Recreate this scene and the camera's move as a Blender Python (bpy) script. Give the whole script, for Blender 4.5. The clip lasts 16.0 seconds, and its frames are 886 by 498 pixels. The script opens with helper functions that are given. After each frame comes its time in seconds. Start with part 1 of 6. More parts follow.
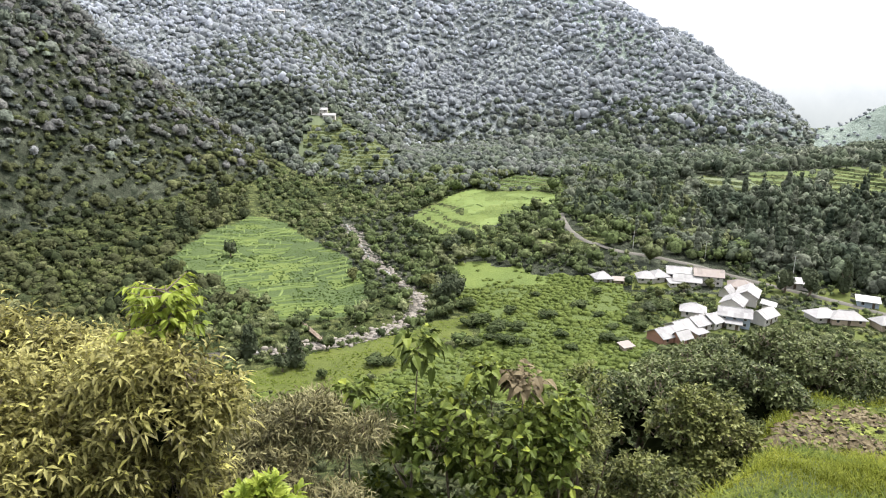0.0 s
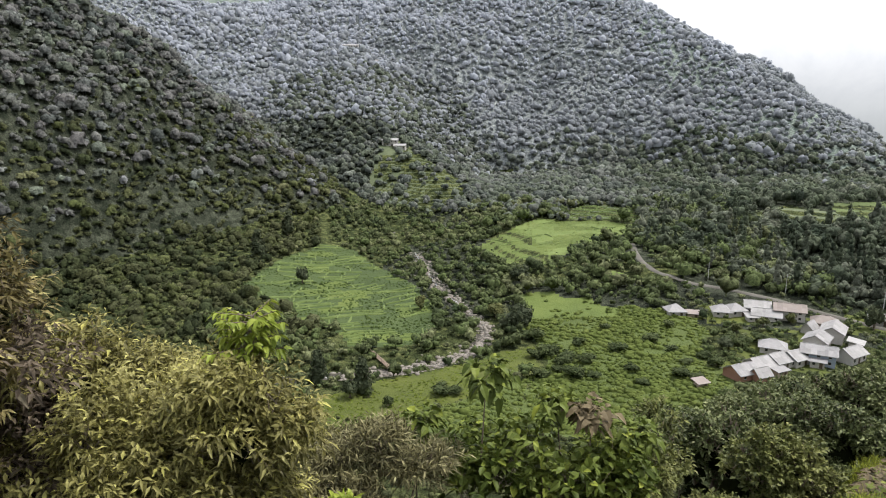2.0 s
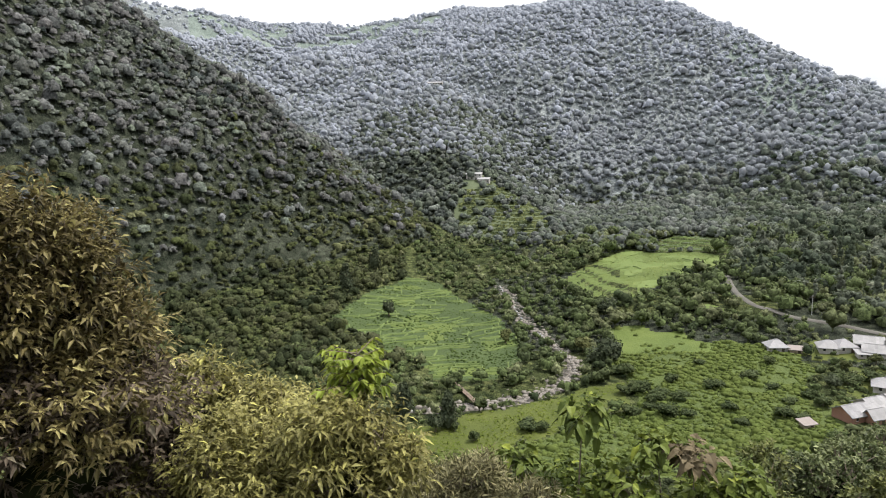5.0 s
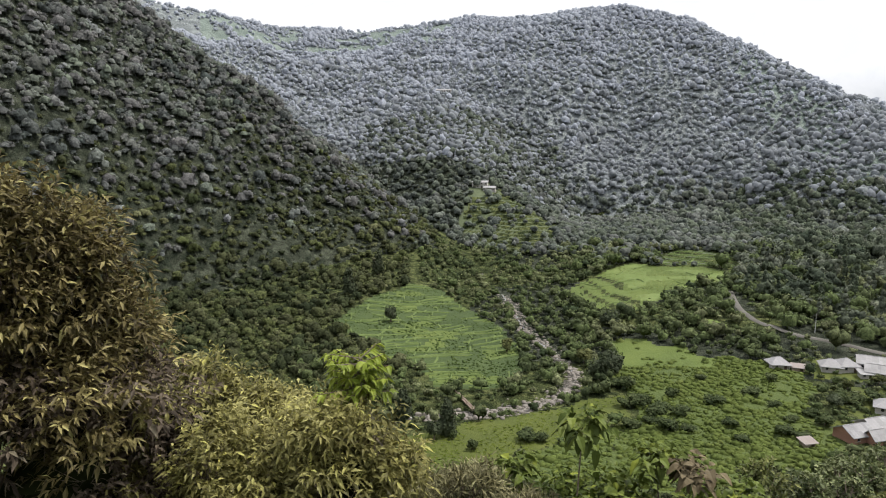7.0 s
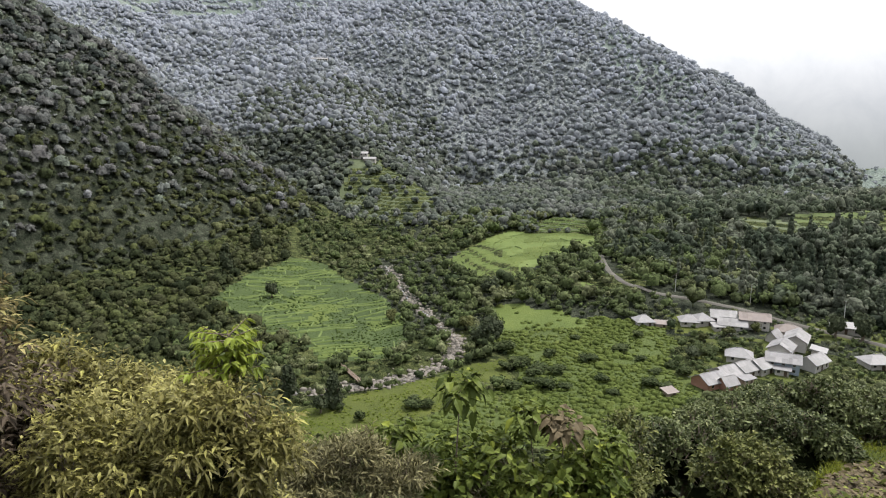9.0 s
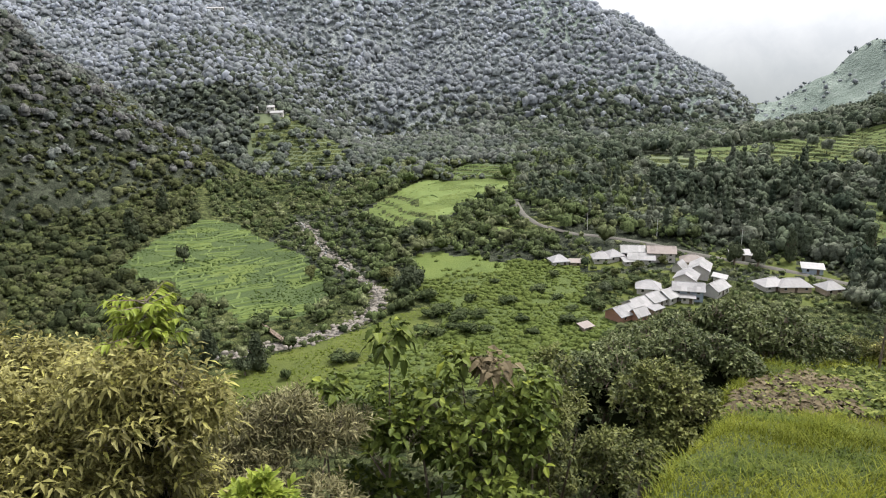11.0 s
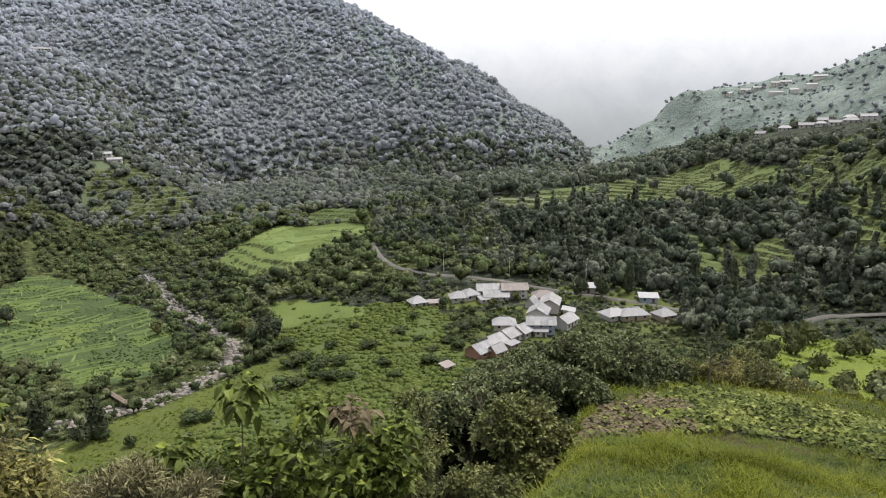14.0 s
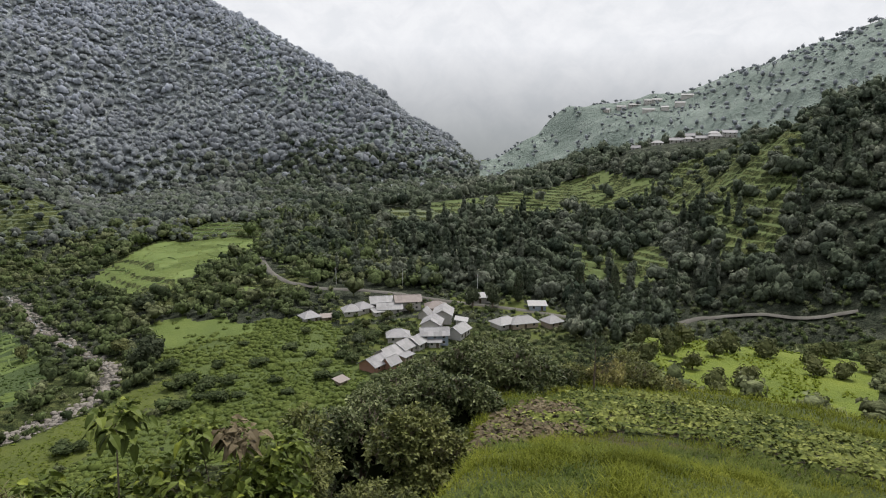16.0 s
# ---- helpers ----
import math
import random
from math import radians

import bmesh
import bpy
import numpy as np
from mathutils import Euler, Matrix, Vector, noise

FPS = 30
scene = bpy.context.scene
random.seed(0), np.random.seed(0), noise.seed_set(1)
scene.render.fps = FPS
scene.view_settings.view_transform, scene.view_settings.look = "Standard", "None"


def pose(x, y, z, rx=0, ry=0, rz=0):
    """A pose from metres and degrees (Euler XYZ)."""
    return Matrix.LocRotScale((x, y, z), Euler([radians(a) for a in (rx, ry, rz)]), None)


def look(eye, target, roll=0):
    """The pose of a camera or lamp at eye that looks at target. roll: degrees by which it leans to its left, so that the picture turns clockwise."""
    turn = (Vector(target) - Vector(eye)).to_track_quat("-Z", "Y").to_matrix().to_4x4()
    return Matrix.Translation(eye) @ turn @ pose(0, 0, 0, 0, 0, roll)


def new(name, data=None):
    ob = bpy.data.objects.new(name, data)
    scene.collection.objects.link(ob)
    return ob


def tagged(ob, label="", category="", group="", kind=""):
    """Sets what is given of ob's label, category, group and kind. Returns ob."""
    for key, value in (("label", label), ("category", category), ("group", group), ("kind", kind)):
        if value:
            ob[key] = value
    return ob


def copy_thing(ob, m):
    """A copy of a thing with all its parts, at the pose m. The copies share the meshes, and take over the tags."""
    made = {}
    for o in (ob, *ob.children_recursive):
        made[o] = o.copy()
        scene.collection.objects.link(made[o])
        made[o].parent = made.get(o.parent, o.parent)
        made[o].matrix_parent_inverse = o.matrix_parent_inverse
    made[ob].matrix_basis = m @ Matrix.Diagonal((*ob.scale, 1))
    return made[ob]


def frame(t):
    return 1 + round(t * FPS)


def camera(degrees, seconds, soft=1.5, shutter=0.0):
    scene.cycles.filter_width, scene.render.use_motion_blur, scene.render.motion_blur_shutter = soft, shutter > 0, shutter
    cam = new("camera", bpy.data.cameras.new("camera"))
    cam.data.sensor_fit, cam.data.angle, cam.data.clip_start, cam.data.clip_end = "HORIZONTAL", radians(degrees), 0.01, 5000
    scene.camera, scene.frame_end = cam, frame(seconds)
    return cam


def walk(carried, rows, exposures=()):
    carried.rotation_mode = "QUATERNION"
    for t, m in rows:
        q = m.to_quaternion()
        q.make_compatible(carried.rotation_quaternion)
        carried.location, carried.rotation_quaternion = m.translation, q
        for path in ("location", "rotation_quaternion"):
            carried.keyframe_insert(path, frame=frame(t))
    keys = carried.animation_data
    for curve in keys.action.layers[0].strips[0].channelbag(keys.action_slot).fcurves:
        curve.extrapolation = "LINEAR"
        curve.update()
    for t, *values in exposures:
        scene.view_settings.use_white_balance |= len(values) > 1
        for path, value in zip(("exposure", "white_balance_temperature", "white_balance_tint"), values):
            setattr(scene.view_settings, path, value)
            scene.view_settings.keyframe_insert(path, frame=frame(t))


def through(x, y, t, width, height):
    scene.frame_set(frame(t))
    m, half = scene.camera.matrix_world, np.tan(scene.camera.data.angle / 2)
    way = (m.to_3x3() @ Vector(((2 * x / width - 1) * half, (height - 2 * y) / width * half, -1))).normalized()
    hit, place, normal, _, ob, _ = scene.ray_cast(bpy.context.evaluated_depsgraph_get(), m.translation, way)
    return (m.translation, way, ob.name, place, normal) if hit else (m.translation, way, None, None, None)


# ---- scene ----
# ---- camera: a hand-held pan from one standpoint on the hillside ----
cam = camera(65.58, 16.0, soft=1.1)
EYE = 80.0  # height of the standpoint above the valley floor


def aim(x, y, z, yaw, pitch, roll):
    """Pose of the camera: yaw to the left of +y, pitch upwards, roll as in look(), in degrees."""
    a, p = radians(yaw), radians(pitch)
    eye = Vector((x, y, z))
    return look(eye, eye + Vector((-math.sin(a) * math.cos(p), math.cos(a) * math.cos(p), math.sin(p))), roll)


PATH = [  # seconds, x, y, z, yaw, pitch, roll
    (0.0, 0.064, 0.224, 79.892, 0.86, -14.03, 1.24),
    (0.5, 0.053, 0.203, 79.920, 1.75, -10.59, 1.57),
    (1.0, 0.054, 0.155, 79.931, 4.21, -11.09, 0.49),
    (1.5, 0.053, 0.110, 79.936, 4.63, -11.30, 1.00),
    (2.0, 0.049, 0.041, 79.961, 6.67, -11.70, 0.65),
    (2.5, 0.006, 0.024, 79.988, 10.80, -10.90, -0.60),
    (3.0, -0.022, -0.002, 80.026, 11.56, -9.10, -0.86),
    (3.5, -0.050, -0.028, 80.045, 13.05, -7.93, -1.11),
    (5.8, -0.084, -0.070, 80.029, 14.48, -9.33, -0.86),
    (6.0, -0.099, -0.063, 80.029, 15.47, -8.60, -0.47),
    (6.5, -0.092, -0.097, 80.048, 16.05, -7.37, 0.10),
    (7.0, -0.077, -0.086, 80.040, 14.12, -8.33, 0.60),
    (7.5, -0.050, -0.088, 80.040, 11.45, -8.92, 0.57),
    (8.0, -0.023, -0.078, 80.033, 8.75, -9.50, 1.08),
    (8.5, -0.000, -0.071, 80.026, 6.54, -10.08, 0.96),
    (9.0, 0.024, -0.071, 80.025, 4.19, -10.61, 0.70),
    (9.2, 0.034, -0.070, 80.021, 3.02, -10.78, 0.61),
    (11.3, -0.052, 0.001, 79.982, -4.00, -14.94, -0.51),
    (11.5, -0.051, 0.003, 79.983, -4.97, -14.69, 0.09),
    (12.0, -0.033, 0.004, 79.996, -7.44, -13.32, -0.39),
    (12.5, -0.014, 0.017, 79.996, -9.51, -12.18, -0.59),
    (13.0, -0.002, 0.003, 80.003, -11.49, -11.80, -0.88),
    (13.5, 0.024, -0.020, 80.014, -13.66, -11.46, -0.75),
    (14.0, 0.031, -0.022, 80.012, -14.95, -11.34, -0.82),
    (14.5, 0.045, -0.003, 80.008, -16.73, -10.97, -0.83),
    (15.0, 0.060, 0.001, 80.010, -19.46, -10.58, -0.36),
    (15.5, 0.070, -0.005, 80.003, -21.71, -10.22, -0.59),
    (16.0, 0.082, -0.009, 80.004, -24.04, -10.39, -0.09),
]
EXPOSURES = [(0.0, 1.43), (0.5, 0.95), (1.0, 0.75), (2.0, 0.77), (3.0, 0.93), (3.5, 0.79), (6.0, 0.89), (7.0, 0.58), (8.0, 0.66), (9.0, 0.68),
             (11.5, 0.98), (12.5, 0.80), (13.5, 0.68), (15.0, 0.45), (16.0, 0.28)]
walk(cam, [(row[0], aim(*row[1:])) for row in PATH], EXPOSURES)

# ---- light: a bright overcast sky with a weak, wide sun ----
SUN_AZ, SUN_EL = radians(62), radians(64)
world = bpy.data.worlds.new("overcast_sky")
scene.world = world
world.use_nodes = True
wn, wl = world.node_tree.nodes, world.node_tree.links
wn.clear()
sky = wn.new("ShaderNodeTexSky")
sky.sky_type, sky.sun_disc = "NISHITA", False
sky.sun_elevation, sky.sun_rotation = SUN_EL, SUN_AZ
cloud = wn.new("ShaderNodeMix")
cloud.data_type = "RGBA"
cloud.inputs["Factor"].default_value = 0.86
cloud.inputs["B"].default_value = (10.0, 10.4, 11.2, 1)
back = wn.new("ShaderNodeBackground")
back.inputs["Strength"].default_value = 0.098
wout = wn.new("ShaderNodeOutputWorld")
wl.new(sky.outputs["Color"], cloud.inputs["A"])
wl.new(cloud.outputs["Result"], back.inputs["Color"])
wl.new(back.outputs["Background"], wout.inputs["Surface"])
sun = new("sun", bpy.data.lights.new("sun", "SUN"))
sun.data.energy, sun.data.angle, sun.data.color = 3.4, radians(11), (1.0, 0.97, 0.93)
sun.matrix_world = look(
    (0, 0, 0), (-math.sin(SUN_AZ) * math.cos(SUN_EL), -math.cos(SUN_AZ) * math.cos(SUN_EL), -math.sin(SUN_EL)))
scene.view_settings.exposure = 0.7

# ---- materials ----
def nodes_of(m):
    m.use_nodes = True
    n, l = m.node_tree.nodes, m.node_tree.links
    return n, l, n["Principled BSDF"]


def ramp_of(n, l, fac, stops):
    r = n.new("ShaderNodeValToRGB")
    e = r.color_ramp.elements
    while len(e) < len(stops):
        e.new(0.5)
    for el, (p, c) in zip(e, stops):
        el.position, el.color = p, (*c, 1)
    l.new(fac, r.inputs["Fac"])
    return r.outputs["Color"]


def noise_of(n, l, vec, scale, detail=4.0, rough=0.6):
    t = n.new("ShaderNodeTexNoise")
    t.inputs["Scale"].default_value, t.inputs["Detail"].default_value, t.inputs["Roughness"].default_value = scale, detail, rough
    l.new(vec, t.inputs["Vector"])
    return t.outputs["Fac"]


def mix_of(n, l, fac, a, b, blend="MIX"):
    m = n.new("ShaderNodeMix")
    m.data_type, m.blend_type = "RGBA", blend
    for s, v in (("Factor", fac), ("A", a), ("B", b)):
        if isinstance(v, (int, float)):
            m.inputs[s].default_value = v
        elif isinstance(v, tuple):
            m.inputs[s].default_value = (*v, 1)
        else:
            l.new(v, m.inputs[s])
    return m.outputs["Result"]


def bump_of(n, l, bsdf, height_out, strength, distance):
    b = n.new("ShaderNodeBump")
    b.inputs["Strength"].default_value, b.inputs["Distance"].default_value = strength, distance
    l.new(height_out, b.inputs["Height"])
    l.new(b.outputs["Normal"], bsdf.inputs["Normal"])


def soil_mat(name, dark, mid, light, big, fine, rough=0.85, bump=0.6, dist=0.3):
    """Ground cover: three tones mixed by a broad and a fine noise, with relief."""
    m = bpy.data.materials.new(name)
    n, l, b = nodes_of(m)
    pos = n.new("ShaderNodeNewGeometry").outputs["Position"]
    f1, f2 = noise_of(n, l, pos, big, 3), noise_of(n, l, pos, fine, 5, 0.7)
    c1 = ramp_of(n, l, f1, [(0.35, dark), (0.52, mid), (0.68, light)])
    c2 = ramp_of(n, l, f2, [(0.3, dark), (0.55, mid), (0.75, light)])
    l.new(mix_of(n, l, 0.55, c1, c2), b.inputs["Base Color"])
    b.inputs["Roughness"].default_value = rough
    b.inputs["Specular IOR Level"].default_value = 0.2
    bump_of(n, l, b, f2, bump, dist)
    return m


def thicket_mat(name, tones, clump=0.4, relief=1.2):
    """Low thicket under and between the trees: clumps of differing tone with deep leafy relief."""
    m = bpy.data.materials.new(name)
    n, l, b = nodes_of(m)
    pos = n.new("ShaderNodeNewGeometry").outputs["Position"]
    warp = n.new("ShaderNodeTexNoise")
    warp.inputs["Scale"].default_value = clump * 1.6
    l.new(pos, warp.inputs["Vector"])
    sh = n.new("ShaderNodeVectorMath")
    sh.operation = "MULTIPLY_ADD"
    l.new(warp.outputs["Color"], sh.inputs[0])
    sh.inputs[1].default_value = (1.6, 1.6, 1.6)
    l.new(pos, sh.inputs[2])
    cells = n.new("ShaderNodeTexVoronoi")
    cells.feature = "SMOOTH_F1"
    cells.inputs["Scale"].default_value = clump
    l.new(sh.outputs["Vector"], cells.inputs["Vector"])
    sep = n.new("ShaderNodeSeparateXYZ")
    l.new(cells.outputs["Color"], sep.inputs["Vector"])
    f2 = noise_of(n, l, pos, clump * 4, 5, 0.7)
    c = ramp_of(n, l, sep.outputs["X"], [(0.15, tones[0]), (0.5, tones[1]), (0.85, tones[2])])
    c = mix_of(n, l, 1.0, c, ramp_of(n, l, f2, [(0.36, (0.4, 0.4, 0.4)), (0.52, (0.95, 0.95, 0.95)), (0.7, (1.6, 1.58, 1.45))]), "MULTIPLY")
    l.new(c, b.inputs["Base Color"])
    b.inputs["Roughness"].default_value, b.inputs["Specular IOR Level"].default_value = 0.9, 0.05
    up = n.new("ShaderNodeMath")
    up.operation = "SUBTRACT"
    l.new(f2, up.inputs[0])
    l.new(cells.outputs["Distance"], up.inputs[1])
    bump_of(n, l, b, up.outputs["Value"], 1.0, relief)
    return m


THICKET_LOOK = {  # three tones, clump size, relief
    "scrub": (((0.029, 0.038, 0.015), (0.061, 0.072, 0.027), (0.114, 0.125, 0.049)), 0.5, 1.0),
    "wood_floor": (((0.028, 0.034, 0.022), (0.050, 0.056, 0.038), (0.084, 0.092, 0.064)), 0.35, 1.4),
    # far hill ground, haze mixed into its tones
    "hazed_scrub": (((0.135, 0.147, 0.146), (0.172, 0.186, 0.184), (0.218, 0.234, 0.230)), 0.14, 1.2),
}
GROUND_LOOK = {  # dark, mid, light tones; broad and fine noise scale
    "stream_grass": ((0.042, 0.053, 0.011), (0.065, 0.078, 0.015), (0.098, 0.106, 0.023), 0.12, 1.5, 0.9, 0.6, 0.3),
    "crop": ((0.043, 0.060, 0.014), (0.063, 0.083, 0.019), (0.085, 0.107, 0.025), 0.05, 0.9, 0.85, 0.9, 0.5),
    "paddy": ((0.080, 0.112, 0.026), (0.106, 0.140, 0.036), (0.142, 0.170, 0.054), 0.04, 0.7, 0.8, 0.4, 0.3),
    "terrace_grass": ((0.046, 0.064, 0.016), (0.073, 0.096, 0.025), (0.112, 0.132, 0.043), 0.03, 0.5, 0.85, 0.5, 0.4),
    "bank_grass": ((0.090, 0.116, 0.044), (0.150, 0.180, 0.078), (0.215, 0.240, 0.120), 0.10, 1.1, 0.9, 0.8, 0.5),
    "stream_bed": ((0.020, 0.018, 0.013), (0.048, 0.042, 0.032), (0.105, 0.094, 0.078), 0.25, 1.4, 0.6, 0.9, 0.5),
    # meadow ground kept dark so gaps between blades look shaded
    "meadow": ((0.018, 0.026, 0.006), (0.032, 0.044, 0.009), (0.056, 0.070, 0.014), 0.3, 5.0, 0.9, 0.9, 0.1),
    "bench": ((0.067, 0.092, 0.010), (0.106, 0.134, 0.014), (0.151, 0.172, 0.024), 0.12, 1.2, 0.85, 0.9, 0.5),
    # distant bare slopes, colour paled to imitate haze
    "hazed_hill": ((0.098, 0.122, 0.102), (0.146, 0.174, 0.148), (0.235, 0.262, 0.230), 0.03, 0.14, 0.95, 1.0, 4.0),
    "near_soil": ((0.020, 0.016, 0.009), (0.038, 0.030, 0.017), (0.064, 0.051, 0.031), 0.3, 4.0, 0.95, 0.6, 0.1),
    "bund_grass": ((0.066, 0.094, 0.028), (0.096, 0.128, 0.038), (0.134, 0.164, 0.056), 0.2, 1.5, 0.9, 0.6, 0.2),
    "plot": ((0.030, 0.046, 0.014), (0.046, 0.066, 0.020), (0.068, 0.092, 0.028), 0.08, 0.9, 0.9, 0.9, 0.5),
    "crop_light": ((0.053, 0.074, 0.016), (0.078, 0.104, 0.022), (0.110, 0.134, 0.031), 0.05, 0.9, 0.85, 0.7, 0.5),
    "dry_terrace": ((0.052, 0.066, 0.034), (0.082, 0.098, 0.050), (0.125, 0.138, 0.078), 0.04, 0.5, 0.9, 0.6, 0.5),
}


def leaf_mat(name, dark, mid, light, patch=0.05, rough=0.5, through=0.25, young=None, gloss=0.16):
    """Foliage: tone varies from leaf to leaf and from patch to patch; some light passes through."""
    m = bpy.data.materials.new(name)
    n, l, b = nodes_of(m)
    geo = n.new("ShaderNodeNewGeometry")
    f1 = noise_of(n, l, geo.outputs["Position"], patch, 2)
    c1 = ramp_of(n, l, geo.outputs["Random Per Island"], [(0.0, dark), (0.5, mid), (0.92, light)] + ([(0.97, young)] if young else []))
    c2 = ramp_of(n, l, f1, [(0.35, dark), (0.5, mid), (0.66, light)])
    col = mix_of(n, l, 0.45, c1, c2)
    l.new(col, b.inputs["Base Color"])
    b.inputs["Roughness"].default_value, b.inputs["Specular IOR Level"].default_value = rough, gloss
    if through:
        tr = n.new("ShaderNodeBsdfTranslucent")
        l.new(col, tr.inputs["Color"])
        mx = n.new("ShaderNodeMixShader")
        mx.inputs["Fac"].default_value = through
        l.new(b.outputs["BSDF"], mx.inputs[1])
        l.new(tr.outputs["BSDF"], mx.inputs[2])
        l.new(mx.outputs["Shader"], n["Material Output"].inputs["Surface"])
    return m


def plain_mat(name, a, b_col, scale, rough=0.6, metal=0.0, bump=0.2, dist=0.02, spec=0.4):
    """A surface of two tones with stains, grain and slight relief, a little different from object to object."""
    m = bpy.data.materials.new(name)
    n, l, b = nodes_of(m)
    pos = n.new("ShaderNodeTexCoord").outputs["Object"]
    f1, f2 = noise_of(n, l, pos, scale, 4), noise_of(n, l, pos, scale * 7, 4, 0.7)
    c = mix_of(n, l, f1, a, b_col)
    c = mix_of(n, l, ramp_of(n, l, f2, [(0.4, (0, 0, 0)), (0.7, (0.35, 0.35, 0.35))]), c, tuple(0.6 * v for v in b_col))
    hsv = n.new("ShaderNodeHueSaturation")
    rnd = n.new("ShaderNodeMapRange")
    rnd.inputs["To Min"].default_value, rnd.inputs["To Max"].default_value = 0.82, 1.1
    l.new(n.new("ShaderNodeObjectInfo").outputs["Random"], rnd.inputs["Value"])
    l.new(rnd.outputs["Result"], hsv.inputs["Value"])
    l.new(c, hsv.inputs["Color"])
    l.new(hsv.outputs["Color"], b.inputs["Base Color"])
    b.inputs["Roughness"].default_value, b.inputs["Metallic"].default_value, b.inputs["Specular IOR Level"].default_value = rough, metal, spec
    bump_of(n, l, b, f2, bump, dist)
    return m


def wood_mat(name, tones, fine=0.9, bump=0.9, dist=0.7, rough=0.75, through=0.2, vary=1.0):
    """Crowns of a wood: tone by tree (attribute "tone"), leafy mottling and relief finer than a crown."""
    m = bpy.data.materials.new(name)
    n, l, b = nodes_of(m)
    geo = n.new("ShaderNodeNewGeometry")
    tone = n.new("ShaderNodeAttribute")
    tone.attribute_name = "tone"
    f1 = noise_of(n, l, geo.outputs["Position"], fine, 4, 0.65)
    c = ramp_of(n, l, tone.outputs["Fac"], [(k / (len(tones) - 1), t) for k, t in enumerate(tones)])
    c = mix_of(n, l, 1.0, c, ramp_of(n, l, f1, [(0.34, (1 - 0.5 * vary,) * 3), (0.5, (0.97,) * 3), (0.66, (1 + 0.45 * vary, 1 + 0.44 * vary, 1 + 0.38 * vary))]), "MULTIPLY")
    c = mix_of(n, l, 1.0, c, ramp_of(n, l, geo.outputs["Random Per Island"], [(0.0, (1 - 0.28 * vary,) * 3), (1.0, (1 + 0.28 * vary,) * 3)]), "MULTIPLY")
    l.new(c, b.inputs["Base Color"])
    b.inputs["Roughness"].default_value, b.inputs["Specular IOR Level"].default_value = rough, 0.06
    bump_of(n, l, b, f1, bump, dist)
    tr = n.new("ShaderNodeBsdfTranslucent")
    l.new(c, tr.inputs["Color"])
    mx = n.new("ShaderNodeMixShader")
    mx.inputs["Fac"].default_value = through
    l.new(b.outputs["BSDF"], mx.inputs[1])
    l.new(tr.outputs["BSDF"], mx.inputs[2])
    l.new(mx.outputs["Shader"], n["Material Output"].inputs["Surface"])
    return m


# haze put into the leaf colour of distant trees: greyer, paler, less varied
M_FAR_HAZED = wood_mat("leaves_far_hazed", [(0.228, 0.242, 0.258), (0.257, 0.270, 0.282), (0.277, 0.290, 0.309), (0.273, 0.293, 0.293), (0.307, 0.322, 0.338)], 0.45, 0.35, 0.7, through=0.45, vary=0.28)
M_FAR_HAZED_HIGH = wood_mat("leaves_far_hazed_high", [(0.381, 0.400, 0.441), (0.400, 0.419, 0.461), (0.416, 0.435, 0.475), (0.433, 0.450, 0.487)], 0.4, 0.15, 0.5, through=0.5, vary=0.12)
M_SPUR = wood_mat("leaves_spur_wood", [(0.055, 0.062, 0.053), (0.079, 0.089, 0.078), (0.090, 0.105, 0.073), (0.104, 0.108, 0.099), (0.138, 0.149, 0.127)], 0.7)
# upper left hill leaves, lightened and blued to paint in haze
M_SCRUB_HAZED = wood_mat("leaves_hazed_hill_scrub", [(0.051, 0.060, 0.054), (0.085, 0.091, 0.085), (0.121, 0.117, 0.113), (0.111, 0.128, 0.097), (0.176, 0.179, 0.179)], 0.85)
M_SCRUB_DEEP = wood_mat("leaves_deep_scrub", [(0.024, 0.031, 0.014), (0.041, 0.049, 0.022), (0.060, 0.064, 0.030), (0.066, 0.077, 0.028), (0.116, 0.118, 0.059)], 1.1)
M_VALLEY_BUSH = leaf_mat("leaves_round_bush", (0.020, 0.030, 0.010), (0.044, 0.058, 0.022), (0.090, 0.106, 0.044), 0.05, 0.6, 0.2, gloss=0.06)
M_WOOD_LEAF = leaf_mat("leaves_dark_wood", (0.022, 0.030, 0.016), (0.046, 0.056, 0.030), (0.090, 0.102, 0.058), 0.03, 0.6, 0.2, gloss=0.06)
M_HILL_LEAF = wood_mat("leaves_terrace_wood", [(0.028, 0.039, 0.025), (0.052, 0.064, 0.043), (0.076, 0.091, 0.057), (0.094, 0.103, 0.077), (0.141, 0.150, 0.108)], 0.9)
M_BUSH = leaf_mat("leaves_field_bush", (0.036, 0.043, 0.015), (0.076, 0.084, 0.031), (0.139, 0.142, 0.056), 0.05, 0.6, 0.2, gloss=0.06)
M_VALLEY = wood_mat("leaves_valley_scrub", [(0.033, 0.046, 0.021), (0.065, 0.078, 0.034), (0.078, 0.101, 0.038), (0.100, 0.108, 0.053), (0.151, 0.164, 0.081)], 1.3, 0.8, 0.4)
M_CROP = leaf_mat("leaves_crop", (0.052, 0.084, 0.020), (0.080, 0.122, 0.030), (0.122, 0.168, 0.048), 0.06, 0.5, 0.3)
M_STREAM_GRASS = leaf_mat("stream_grass_blades", (0.074, 0.097, 0.017), (0.100, 0.127, 0.022), (0.129, 0.153, 0.030), 0.1, 0.7, 0.35, gloss=0.02)
M_PADDY = leaf_mat("leaves_rice", (0.086, 0.112, 0.022), (0.118, 0.146, 0.030), (0.158, 0.180, 0.044), 0.05, 0.6, 0.3)
M_BARK = plain_mat("bark", (0.09, 0.065, 0.045), (0.17, 0.13, 0.10), 6, 0.9, bump=0.6)
